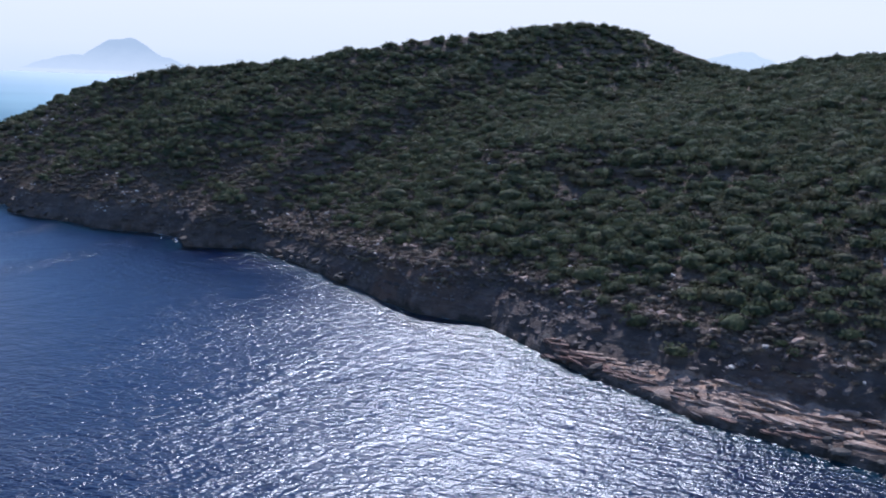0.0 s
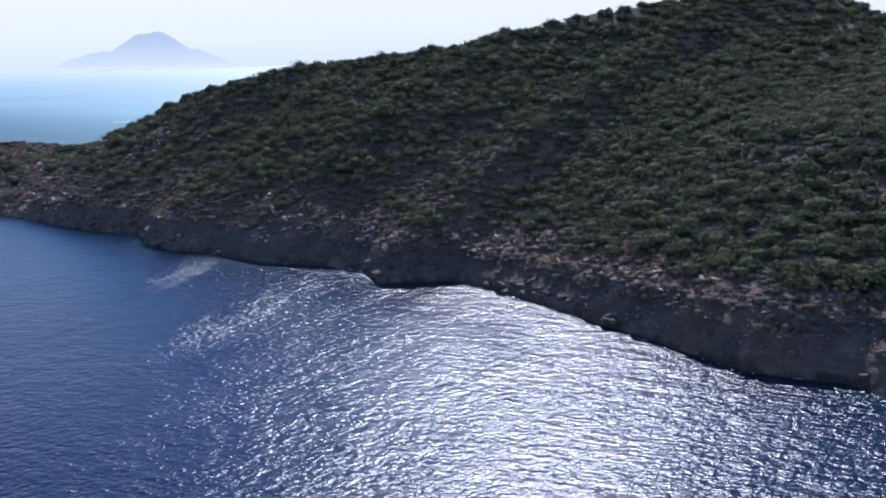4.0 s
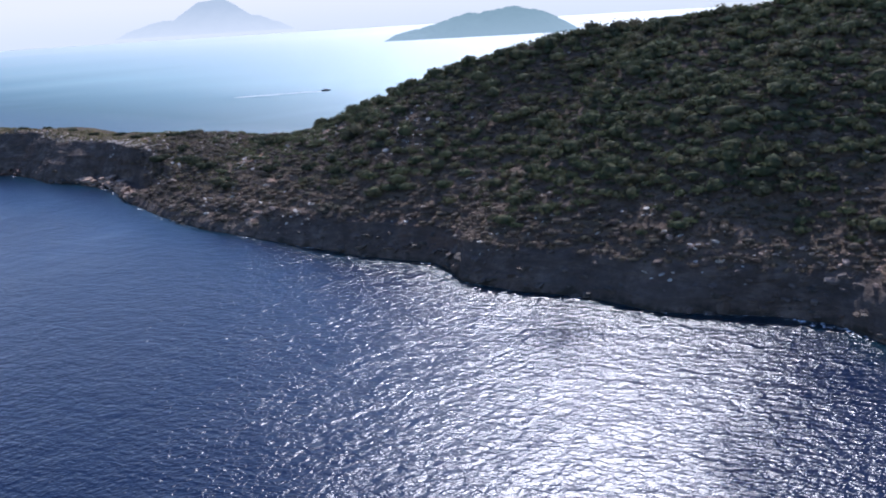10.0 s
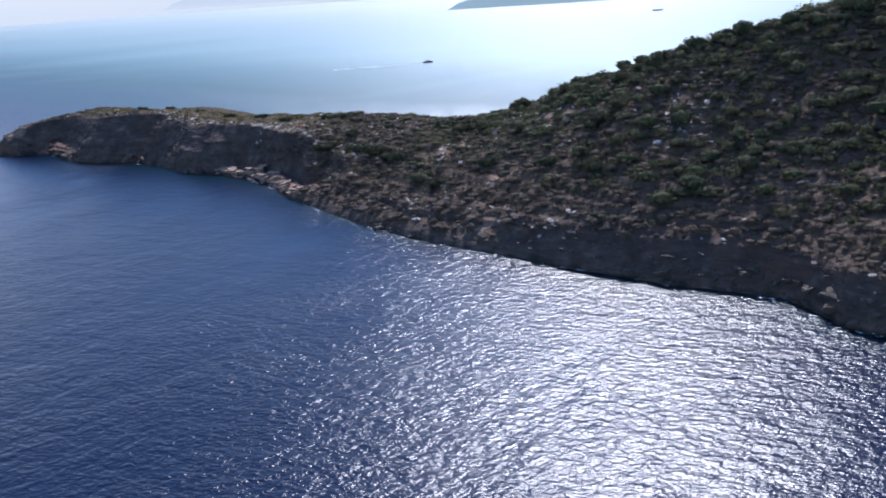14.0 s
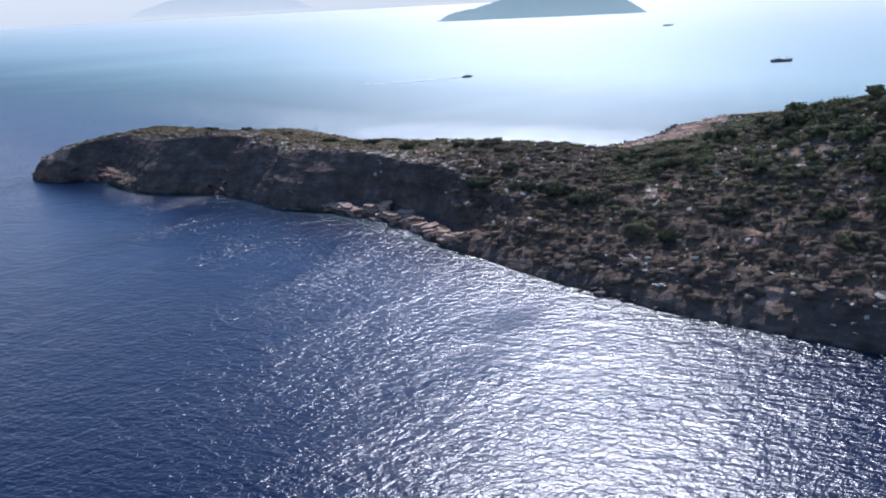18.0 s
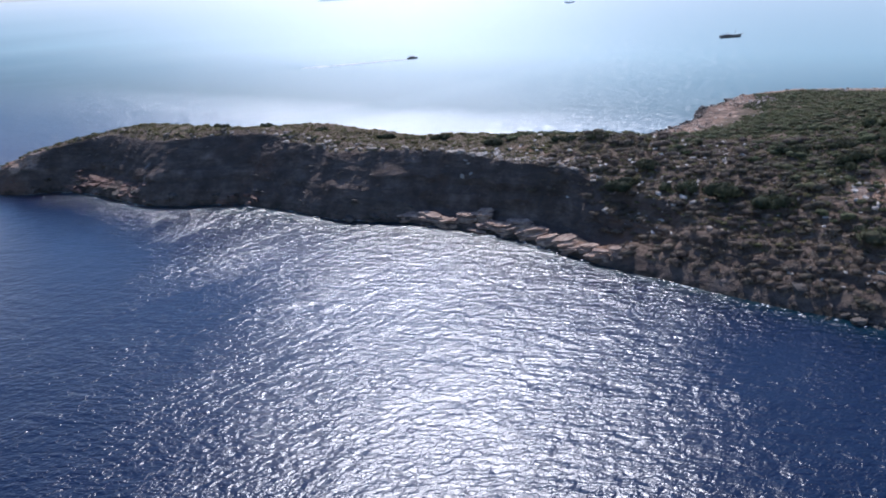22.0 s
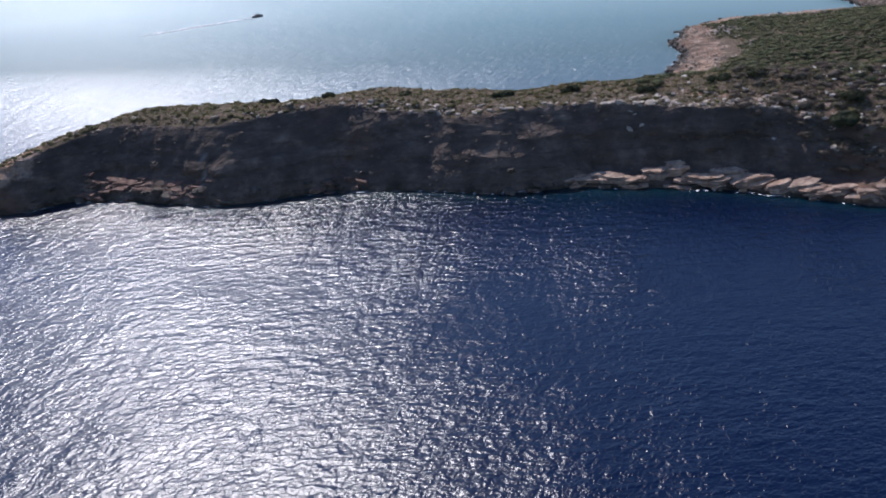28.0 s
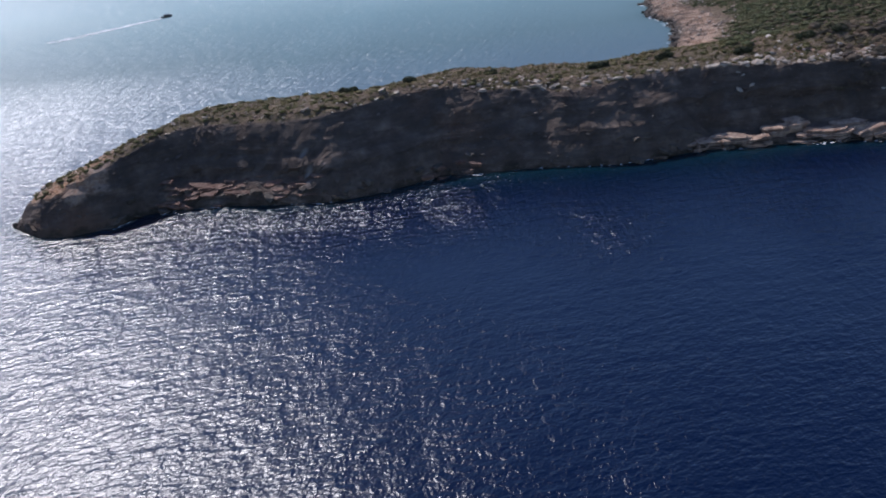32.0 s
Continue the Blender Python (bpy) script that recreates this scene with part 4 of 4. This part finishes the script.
def build_slabs():
    rng = np.random.RandomState(8)
    shapes = [rock("shore_rock", TAN_ROCK, rng) for i in range(10)]

    def put(i, s, o, length, depth, height, tilt, label, group, swing=0.7, dip=0.24, lift=0.0):
        src = shapes[i]
        x, y, z = ground_at(np.array([s]), np.array([o]))
        turn = math.atan2(ALONG[1], ALONG[0]) + rng.uniform(-swing, swing)
        length, depth, height = length * rng.uniform(0.75, 1.3), depth * rng.uniform(0.75, 1.25), height * rng.uniform(0.7, 1.25)
        m = Matrix.Translation((x[0], y[0], max(z[0], -0.5) - 0.12 * height + lift)) @ Euler((-dip + rng.uniform(-0.08, 0.08), tilt + rng.uniform(-0.1, 0.1), turn)).to_matrix().to_4x4()
        ob = new("shore_rock", src.data)
        ob.matrix_basis = m @ Matrix.Diagonal((length, depth, height, 1))
        tagged(ob, label, "rock", group)

    # each pile: a thick block, a broad plate lying on it, and broken pieces round its foot
    pale = "pale tan limestone slab stacked at the cliff foot"
    for i, (s, o, a, b, c, t) in enumerate([(479, 0.4, 4, 2.2, 0.8, 0.08), (475.5, 1.4, 5, 2.6, 1.3, 0.05), (471, 1.2, 5.5, 3, 1.8, -0.08), (467.5, 0.4, 5, 2.6, 1.4, 0.05),
                                            (464.5, 2.4, 6, 3, 2.3, 0.1), (461, 4.0, 6, 2.6, 2.8, 0.06), (460, -0.2, 4.5, 2, 0.8, 0.0), (457, 1.4, 4, 2.4, 1.2, -0.05)]):
        put(i, s, o, a * 1.35, b * 1.1, c * 0.7, t, pale, "slabs at the cliff foot", 0.25, 0.12)
        put((i + 3) % 10, s + rng.uniform(-1, 1), o + 0.4, a * 1.15, b * 1.0, 0.55, t, pale, "slabs at the cliff foot", 0.3, 0.14, c * 0.5)
        for _ in range(2):
            put(rng.randint(10), s + rng.uniform(-2.5, 2.5), o + rng.uniform(-1.1, 0.6), a * 0.45, b * 0.5, c * rng.uniform(0.3, 0.5), t, pale, "slabs at the cliff foot", 0.6)
    brown = "tan layered limestone slab tilted above the water"
    for i, (s, o, a, b, c, t) in enumerate([(454, 1.0, 5, 3, 2.2, 0.16), (450.5, 2.2, 6, 3.4, 2.8, 0.14), (447.5, 1.0, 5.5, 3, 2.2, 0.18), (444.5, 2.0, 5.5, 3.2, 2.2, 0.2), (441.5, 0.8, 5, 2.6, 1.5, 0.22),
                                            (438.5, 2.0, 5, 3, 1.8, 0.24), (435.5, 1.0, 4.5, 2.4, 1.4, 0.22), (432, 2.2, 4.5, 2.8, 1.5, 0.2), (428.5, 1.2, 4, 2.4, 1.2, 0.14), (425, 2.0, 3.6, 2.2, 1.0, 0.1)]):
        put(2 * i % 10, s, o, a * 1.3, b * 1.0, c * 0.65, t, brown, "slabs at the cliff foot", 0.3, 0.18)
        put((2 * i + 5) % 10, s + rng.uniform(-1, 1), o + 0.5, a * 1.1, b * 0.9, 0.5, t, brown, "slabs at the cliff foot", 0.3, 0.2, c * 0.48)
        for _ in range(2):
            put(rng.randint(10), s + rng.uniform(-2, 2), o + rng.uniform(-1.2, 0.8), a * 0.42, b * 0.45, c * rng.uniform(0.3, 0.55), t, brown, "slabs at the cliff foot", 0.6)
    shelf, edge = "tan weathered limestone slab on the low shore ledge", "dark reddish brown slab at the wet ledge edge, shade put into its colour"
    shapes += [rock("shore_rock", RED_ROCK, rng) for _ in range(4)]
    # outermost slabs take the dark red rock to colour in shade and wetness
    for i in range(120):
        s = 2 + i * 0.58 + rng.uniform(-0.8, 0.8)
        o = rng.uniform(0.9, 8.8 - 5.8 * min(1.0, max(0.0, (s - 46) / 16)))
        put(2 * i % 10 if o > 2.8 else 10 + i % 4, s, o, rng.uniform(3, 9), rng.uniform(0.6, 1.6), rng.uniform(0.3, 0.7), rng.uniform(-0.04, 0.04), shelf if o > 2.8 else edge, "slabs on the ledge", 0.2, 0.05)
    foot = "reddish brown rock bench at the foot of the cliff"
    for i in range(64):
        o = rng.uniform(0.0, 5.6)
        put(10 + i % 4, 550 + i * 0.5, o, rng.uniform(2.5, 6), rng.uniform(1.2, 2.4), rng.uniform(0.3, 0.75), rng.uniform(-0.06, 0.06), foot, "rock benches", 0.3)
    for i in range(7):
        put(10 + i % 4, 521 + i * 1.5, rng.uniform(-0.2, 1.8), rng.uniform(2, 4.5), rng.uniform(1.0, 1.8), rng.uniform(0.4, 1.0), rng.uniform(-0.06, 0.06), foot, "rock benches", 0.3)
    rim = "sun-bleached limestone block on the cliff rim"
    caps = [rock("shore_rock", PALE_ROCK, rng) for _ in range(4)]
    shapes += caps
    for i in range(30):
        s = 430 + i * 3.2 + rng.uniform(-1.2, 1.2)
        put(14 + i % 4, s, float(np.interp(s, RIM[:, 0], RIM[:, 1])) + rng.uniform(0.4, 2.2), rng.uniform(1.2, 3.2), rng.uniform(0.8, 1.6), rng.uniform(0.3, 0.7), rng.uniform(-0.06, 0.06), rim, "blocks along the rim", 0.4, 0.1)
    for ob in shapes:
        bpy.data.objects.remove(ob)


build_slabs()


# ---- single dark bushes on the neck of the headland ----
def build_thickets():
    rng = np.random.RandomState(31)
    for s, o, size in ((411, 21.5, 3.4), (403, 20.5, 3.6), (421, 20, 2.6), (430, 23, 2.4), (395, 38, 2.4), (431, 16, 2.8), (374, 62, 3.6), (379, 60, 3.0), (350, 37, 3.4), (394, 40, 2.6), (406, 43, 2.2),
                       (399, 47, 2.4), (372, 52, 2.8), (360, 50, 3.2), (345, 28, 2.8), (338, 20, 2.6), (352, 24, 2.4), (369, 24, 2.6), (377, 15, 2.4), (386, 17, 2.0), (468, 19, 1.6), (497, 21, 1.5),
                       (548, 27, 1.5), (536, 26, 1.4), (519, 23, 1.3), (483, 22, 1.4), (455, 27, 1.8), (447, 30, 1.8)):
        x, y, z = ground_at(np.array([s]), np.array([o]))
        spots = [(rng.normal() * size * 0.55, rng.normal() * size * 0.4, -0.2, size * rng.uniform(0.45, 0.75), size * rng.uniform(0.5, 0.8)) for _ in range(6)]
        bush = new("thicket", bush_mesh("thicket", spots, 150, THICKET, rng, 0.7, 2, (0.14, 0.36)))
        bush.matrix_basis = pose(x[0], y[0], z[0])
        tagged(bush, "dark green evergreen thicket standing out of the dry scrub", "bush", "thickets on the headland")


build_thickets()


# ---- trees on the skyline ----
def build_trees():
    rng = np.random.RandomState(21)
    kinds = []
    for i in range(5):
        r, h = rng.uniform(1.4, 2.0), rng.uniform(2.2, 2.9)
        tree = new("maquis_tree")
        bm = bmesh.new()
        bmesh.ops.create_cone(bm, cap_ends=True, segments=7, radius1=0.16, radius2=0.09, depth=h * 0.6, matrix=Matrix.Translation((0, 0, h * 0.2)))
        for j in range(4):
            turn = Matrix.Rotation(j * 1.6 + 0.4, 4, 'Z') @ Matrix.Rotation(0.75, 4, 'X')
            bmesh.ops.create_cone(bm, cap_ends=True, segments=5, radius1=0.08, radius2=0.03, depth=h * 0.5, matrix=Matrix.Translation((0, 0, h * 0.4)) @ turn @ Matrix.Translation((0, 0, h * 0.25)))
        part("trunk", bm, BARK, tree)
        crown_spots = [(rng.uniform(-0.5, 0.5) * r, rng.uniform(-0.5, 0.5) * r, h * rng.uniform(0.25, 0.5), r * rng.uniform(0.5, 0.8), r * rng.uniform(0.8, 1.2)) for _ in range(5)]
        crown = new("crown", bush_mesh("crown", crown_spots, 110, SCRUB, rng, 0.72, 2))
        crown.parent = tree
        tagged(tree, "rounded dark evergreen tree on the hill crest", "tree", "trees on the ridge")
        kinds.append(tree)
    used = set()
    s = -45.0
    while s < 400:
        co = float(np.interp(s, CREST[:, 0], CREST[:, 1])) + rng.uniform(-9, 3)
        x, y, z = ground_at(np.array([s]), np.array([co]))
        k = rng.randint(len(kinds))
        m = Matrix.Translation((x[0], y[0], z[0] - 1.0)) @ Matrix.Rotation(rng.uniform(0, 6.28), 4, 'Z') @ Matrix.Scale(rng.uniform(0.7, 1.25), 4)
        if k in used:
            ob = copy_thing(kinds[k], m)
        else:
            ob = kinds[k]
            ob.matrix_basis = m
            used.add(k)
        s += rng.uniform(2.2, 6.0)


build_trees()


# ---- far islands ----
def island(name, centre, length, depth, peaks, mat, label, turn=0.0, seed=0):
    """A far island: peaks are rows of place along it, height and half-width."""
    nu, nv = 150, 50
    u, v = np.meshgrid(np.linspace(-1, 1, nu), np.linspace(-1, 1, nv), indexing="ij")
    h = np.zeros_like(u)
    for at, height, wide in peaks:
        h = np.maximum(h, height * np.clip(1 - np.abs((u - at) / wide) ** 1.5, 0, 1))
    edge = np.clip(1 - np.abs(v) ** 2.2, 0, 1) * np.clip((1 - np.abs(u)) * 9, 0, 1) ** 0.6
    x, y = u * length / 2, v * depth / 2
    h = h * edge * (1 + 0.10 * rough(u * 7, v * 4, 0, 4, seed)) + 0.02 * h.max() * rough(u * 25, v * 12, 0, 2, seed + 1) * edge - 1
    c, s = math.cos(turn), math.sin(turn)
    verts = np.stack([centre[0] + c * x - s * y, centre[1] + s * x + c * y, h], -1).reshape(-1, 3)
    idx = np.arange(nu * nv).reshape(nu, nv)
    quads = np.stack([idx[:-1, :-1], idx[1:, :-1], idx[1:, 1:], idx[:-1, 1:]], -1).reshape(-1, 4)
    tagged(new(name, mesh_from(name, verts, quads, mat, True)), label, "island", kind="structure")


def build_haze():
    """Glowing arcs painted as haze where the sea meets the sky, the tall one beyond every island."""
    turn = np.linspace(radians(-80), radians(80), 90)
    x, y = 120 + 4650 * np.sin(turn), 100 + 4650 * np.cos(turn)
    # an added low glowing strip hides the far sea's edge, the white sky stands far behind it
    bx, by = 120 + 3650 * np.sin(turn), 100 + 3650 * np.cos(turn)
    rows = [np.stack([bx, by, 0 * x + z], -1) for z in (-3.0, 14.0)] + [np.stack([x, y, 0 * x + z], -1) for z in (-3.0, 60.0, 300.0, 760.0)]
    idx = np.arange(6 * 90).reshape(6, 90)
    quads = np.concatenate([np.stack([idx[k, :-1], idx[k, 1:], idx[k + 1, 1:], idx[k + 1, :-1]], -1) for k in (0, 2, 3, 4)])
    tagged(new("backdrop_haze", mesh_from("backdrop_haze", np.concatenate(rows), quads, HAZE, True)), "glowing backdrop painted as white haze and sky along the sea horizon", "haze", kind="structure")


build_haze()
island("backdrop_island_near", (-123, 1790), 372, 150, [(-0.1, 40, 0.9), (0.25, 52, 0.75), (-0.6, 22, 0.5)], NEAR_ISLAND, "blue-green hilly island across the strait, haze painted into its colour")
island("backdrop_island_far", (-1715, 4110), 900, 450, [(0.05, 155, 0.6), (-0.45, 75, 0.5), (0.35, 85, 0.5)], FAR_ISLAND, "pale blue mountainous island with sea haze painted into its colour", 0.4, 3)

island("backdrop_island_faint", (1083, 4380), 1300, 300, [(0.0, 185, 0.7), (0.45, 175, 0.5), (-0.5, 150, 0.5)], FAINT_ISLAND, "faint white-blue hills, haze painted into their colour", 0.2, 5)


# ---- boats ----
def hull_mesh(length, beam, depth, sheer):
    """A pointed hull with sheer, keel below the water."""
    bm = bmesh.new()
    rings, n = [], 15
    for i in range(n):
        u = i / (n - 1)
        w = beam / 2 * (1 - max(0, (u - 0.45) / 0.55) ** 2.2) * (0.82 + 0.18 * min(1, u / 0.25))
        top = depth + sheer * (2 * u - 0.85) ** 2
        x = (u - 0.5) * length
        w = max(w, 0.03)
        rings.append([bm.verts.new(p) for p in ((x, -w, top), (x, -w * 0.93, 0.1), (x, -w * 0.45, -0.45), (x, w * 0.45, -0.45), (x, w * 0.93, 0.1), (x, w, top), (x, w * 0.9, top - 0.25), (x, -w * 0.9, top - 0.25))])
    for a, b in zip(rings, rings[1:]):
        for j in range(8):
            bm.faces.new((a[j], a[(j + 1) % 8], b[(j + 1) % 8], b[j]))
    bm.faces.new(rings[0][::-1])
    bm.faces.new(rings[-1])
    return bm


def box(x0, x1, y0, y1, z0, z1, soft=0.08):
    bm = bmesh.new()
    bmesh.ops.create_cube(bm, size=1.0, matrix=Matrix.Translation(((x0 + x1) / 2, (y0 + y1) / 2, (z0 + z1) / 2)) @ Matrix.Diagonal((x1 - x0, y1 - y0, z1 - z0, 1)))
    bmesh.ops.bevel(bm, geom=bm.edges[:], offset=soft, segments=2, affect='EDGES')
    return bm


def pole(a, b, r0, r1):
    a, b = Vector(a), Vector(b)
    bm = bmesh.new()
    turn = (b - a).to_track_quat('Z', 'Y').to_matrix().to_4x4()
    bmesh.ops.create_cone(bm, cap_ends=True, segments=8, radius1=r0, radius2=r1, depth=(b - a).length, matrix=Matrix.Translation((a + b) / 2) @ turn)
    return bm


def tour_boat(x, y, turn, length, label, masts, hull_mat):
    k = length / 14
    boat = new("tour_boat")
    part("hull", hull_mesh(length, 4.2 * k, 1.3 * k, 0.8 * k), hull_mat, boat)
    part("deck", box(-6.2 * k, 4.8 * k, -1.6 * k, 1.6 * k, 1.05 * k, 1.2 * k, 0.03), DECK, boat)
    cabin = part("cabin", box(-3.8 * k, 1.8 * k, -1.35 * k, 1.35 * k, 1.15 * k, 1.95 * k), hull_mat, boat)
    for side in (-1, 1):
        for j in range(4):
            part("window", box((-3.2 + j * 1.25) * k, (-2.4 + j * 1.25) * k, side * 1.36 * k - 0.04, side * 1.36 * k + 0.04, 1.42 * k, 1.72 * k, 0.02), WINDOW, cabin)
    part("awning", box(-5.6 * k, -0.4 * k, -1.5 * k, 1.5 * k, 2.15 * k, 2.24 * k, 0.04), CANVAS, boat)
    for px in (-5.4, -3.0, -0.6):
        for side in (-1, 1):
            part("awning_post", pole((px * k, side * 1.45 * k, 1.1 * k), (px * k, side * 1.45 * k, 2.17 * k), 0.05, 0.05), SPAR, boat)
    for mx, h in masts:
        part("mast", pole((mx * k, 0, 1.1 * k), (mx * k, 0, h * k), 0.14, 0.07), SPAR, boat)
    part("bowsprit", pole((6.2 * k, 0, 1.9 * k), (9.0 * k, 0, 2.5 * k), 0.12, 0.06), SPAR, boat)
    boat.matrix_basis = pose(x, y, 0, 0, 0, turn)
    tagged(boat, label, "boat", "boats on the strait")


def motor_boat(x, y, turn, length):
    k = length / 7.5
    boat = new("motor_boat")
    part("hull", hull_mesh(length, 2.5 * k, 0.85 * k, 0.35 * k), HULL_DARK, boat)
    cabin = part("cabin", box(-1.8 * k, 1.4 * k, -0.9 * k, 0.9 * k, 0.6 * k, 1.7 * k), HULL_DARK, boat)
    part("windscreen", box(1.3 * k, 1.46 * k, -0.8 * k, 0.8 * k, 1.1 * k, 1.6 * k, 0.03), WINDOW, cabin)
    part("roof", box(-2.6 * k, 1.6 * k, -1.0 * k, 1.0 * k, 1.9 * k, 2.02 * k, 0.04), CANVAS, boat)
    for px in (-2.4, 1.4):
        for side in (-1, 1):
            part("roof_post", pole((px * k, side * 0.9 * k, 0.7 * k), (px * k, side * 0.9 * k, 1.92 * k), 0.04, 0.04), SPAR, boat)
    part("outboard_motor", box(-4.15 * k, -3.7 * k, -0.25 * k, 0.25 * k, 0.1 * k, 1.2 * k), HULL_DARK, boat)
    boat.matrix_basis = pose(x, y, 0, 0, 0, turn)
    tagged(boat, "small dark motor boat trailing a white wake", "boat", "boats on the strait")


def wake(x, y, turn, length):
    """Foam astern of a moving boat, narrow at the stern and breaking up."""
    rng, bm = np.random.RandomState(4), bmesh.new()
    for i in range(460):
        u = rng.uniform(0, 1) ** 1.6
        cx, cy = -4 - u * length, rng.normal() * (0.45 + 2.2 * u)
        a, b = rng.uniform(0.7, 2.2), rng.uniform(0.25, 0.7) * (1 - 0.5 * u)
        ring = [bm.verts.new((cx + a * math.cos(t) * rng.uniform(0.7, 1.2), cy + b * math.sin(t) * rng.uniform(0.7, 1.2), 0.03 + 0.0004 * i)) for t in np.linspace(0, 6.28, 8)[:-1]]
        bm.faces.new(ring)
    ob = tagged(part("wake_foam", bm, FOAM), "white foam wake behind the motor boat", "foam", kind="stuff")
    ob.matrix_basis = pose(x, y, 0, 0, 0, turn)


tour_boat(127, 655, 8, 13, "two-masted wooden tour boat lying on the strait", ((-2.0, 3.8), (3.2, 4.6)), HULL_DARK)
tour_boat(76, 1200, 25, 13, "white tour boat far out on the hazy strait", ((1.5, 3.6),), HULL_WHITE)
motor_boat(-64, 620, 22, 6.2)
wake(-64, 620, 22, 60)


# ---- surf and painted shore glints ----
def build_surf_and_glints():
    rng, bm = np.random.RandomState(17), bmesh.new()
    spots = []
    for (ax, ay), (bx, by) in zip(HEADLAND[1:12], HEADLAND[2:13]):
        for _ in range(int(math.hypot(bx - ax, by - ay) / 0.5)):
            k = rng.uniform(0, 1)
            spots.append((ax + k * (bx - ax) - abs(rng.normal()) * 1.0, ay + k * (by - ay) + rng.normal() * 0.8))
    # white flakes along the near shore stand in for sun glints
    for s in rng.uniform(-20, 590, 420):
        if math.sin(s * 0.31) + math.sin(s * 0.113 + 2) < -0.2:
            continue
        x, y = place(np.array([s]), np.array([-0.3 - abs(rng.normal()) * 0.6]))
        spots.append((x[0], y[0]))
    for s, o in ((209, -2.2), (203, -1.0), (206, -1.4), (213, -1.2), (586, -1.5), (579, -1.0), (521, -0.8), (456, -1.0), (443, -0.8)):
        for _ in range(12):
            x, y = place(np.array([s + rng.normal() * 1.1]), np.array([o + rng.normal() * 0.4]))
            spots.append((x[0], y[0]))
    for i, (x, y) in enumerate(spots):
        r, e, turn = rng.uniform(0.12, 0.42) * (1.8 if y > 300 else 1.0), rng.uniform(0.3, 0.7), rng.uniform(0, 3.14)
        ring = []
        for t in np.linspace(0, 6.28, 8)[:-1]:
            a, b = r * math.cos(t) * rng.uniform(0.6, 1.3), r * e * math.sin(t) * rng.uniform(0.6, 1.3)
            ring.append(bm.verts.new((x + a * math.cos(turn) - b * math.sin(turn), y + a * math.sin(turn) + b * math.cos(turn), 0.03 + 0.0002 * i)))
        bm.faces.new(ring)
    tagged(part("surf_and_glint_flakes", bm, FOAM), "thin white surf, and white flakes imitating sun glints, along the rocky shore", "foam", kind="stuff")


build_surf_and_glints()
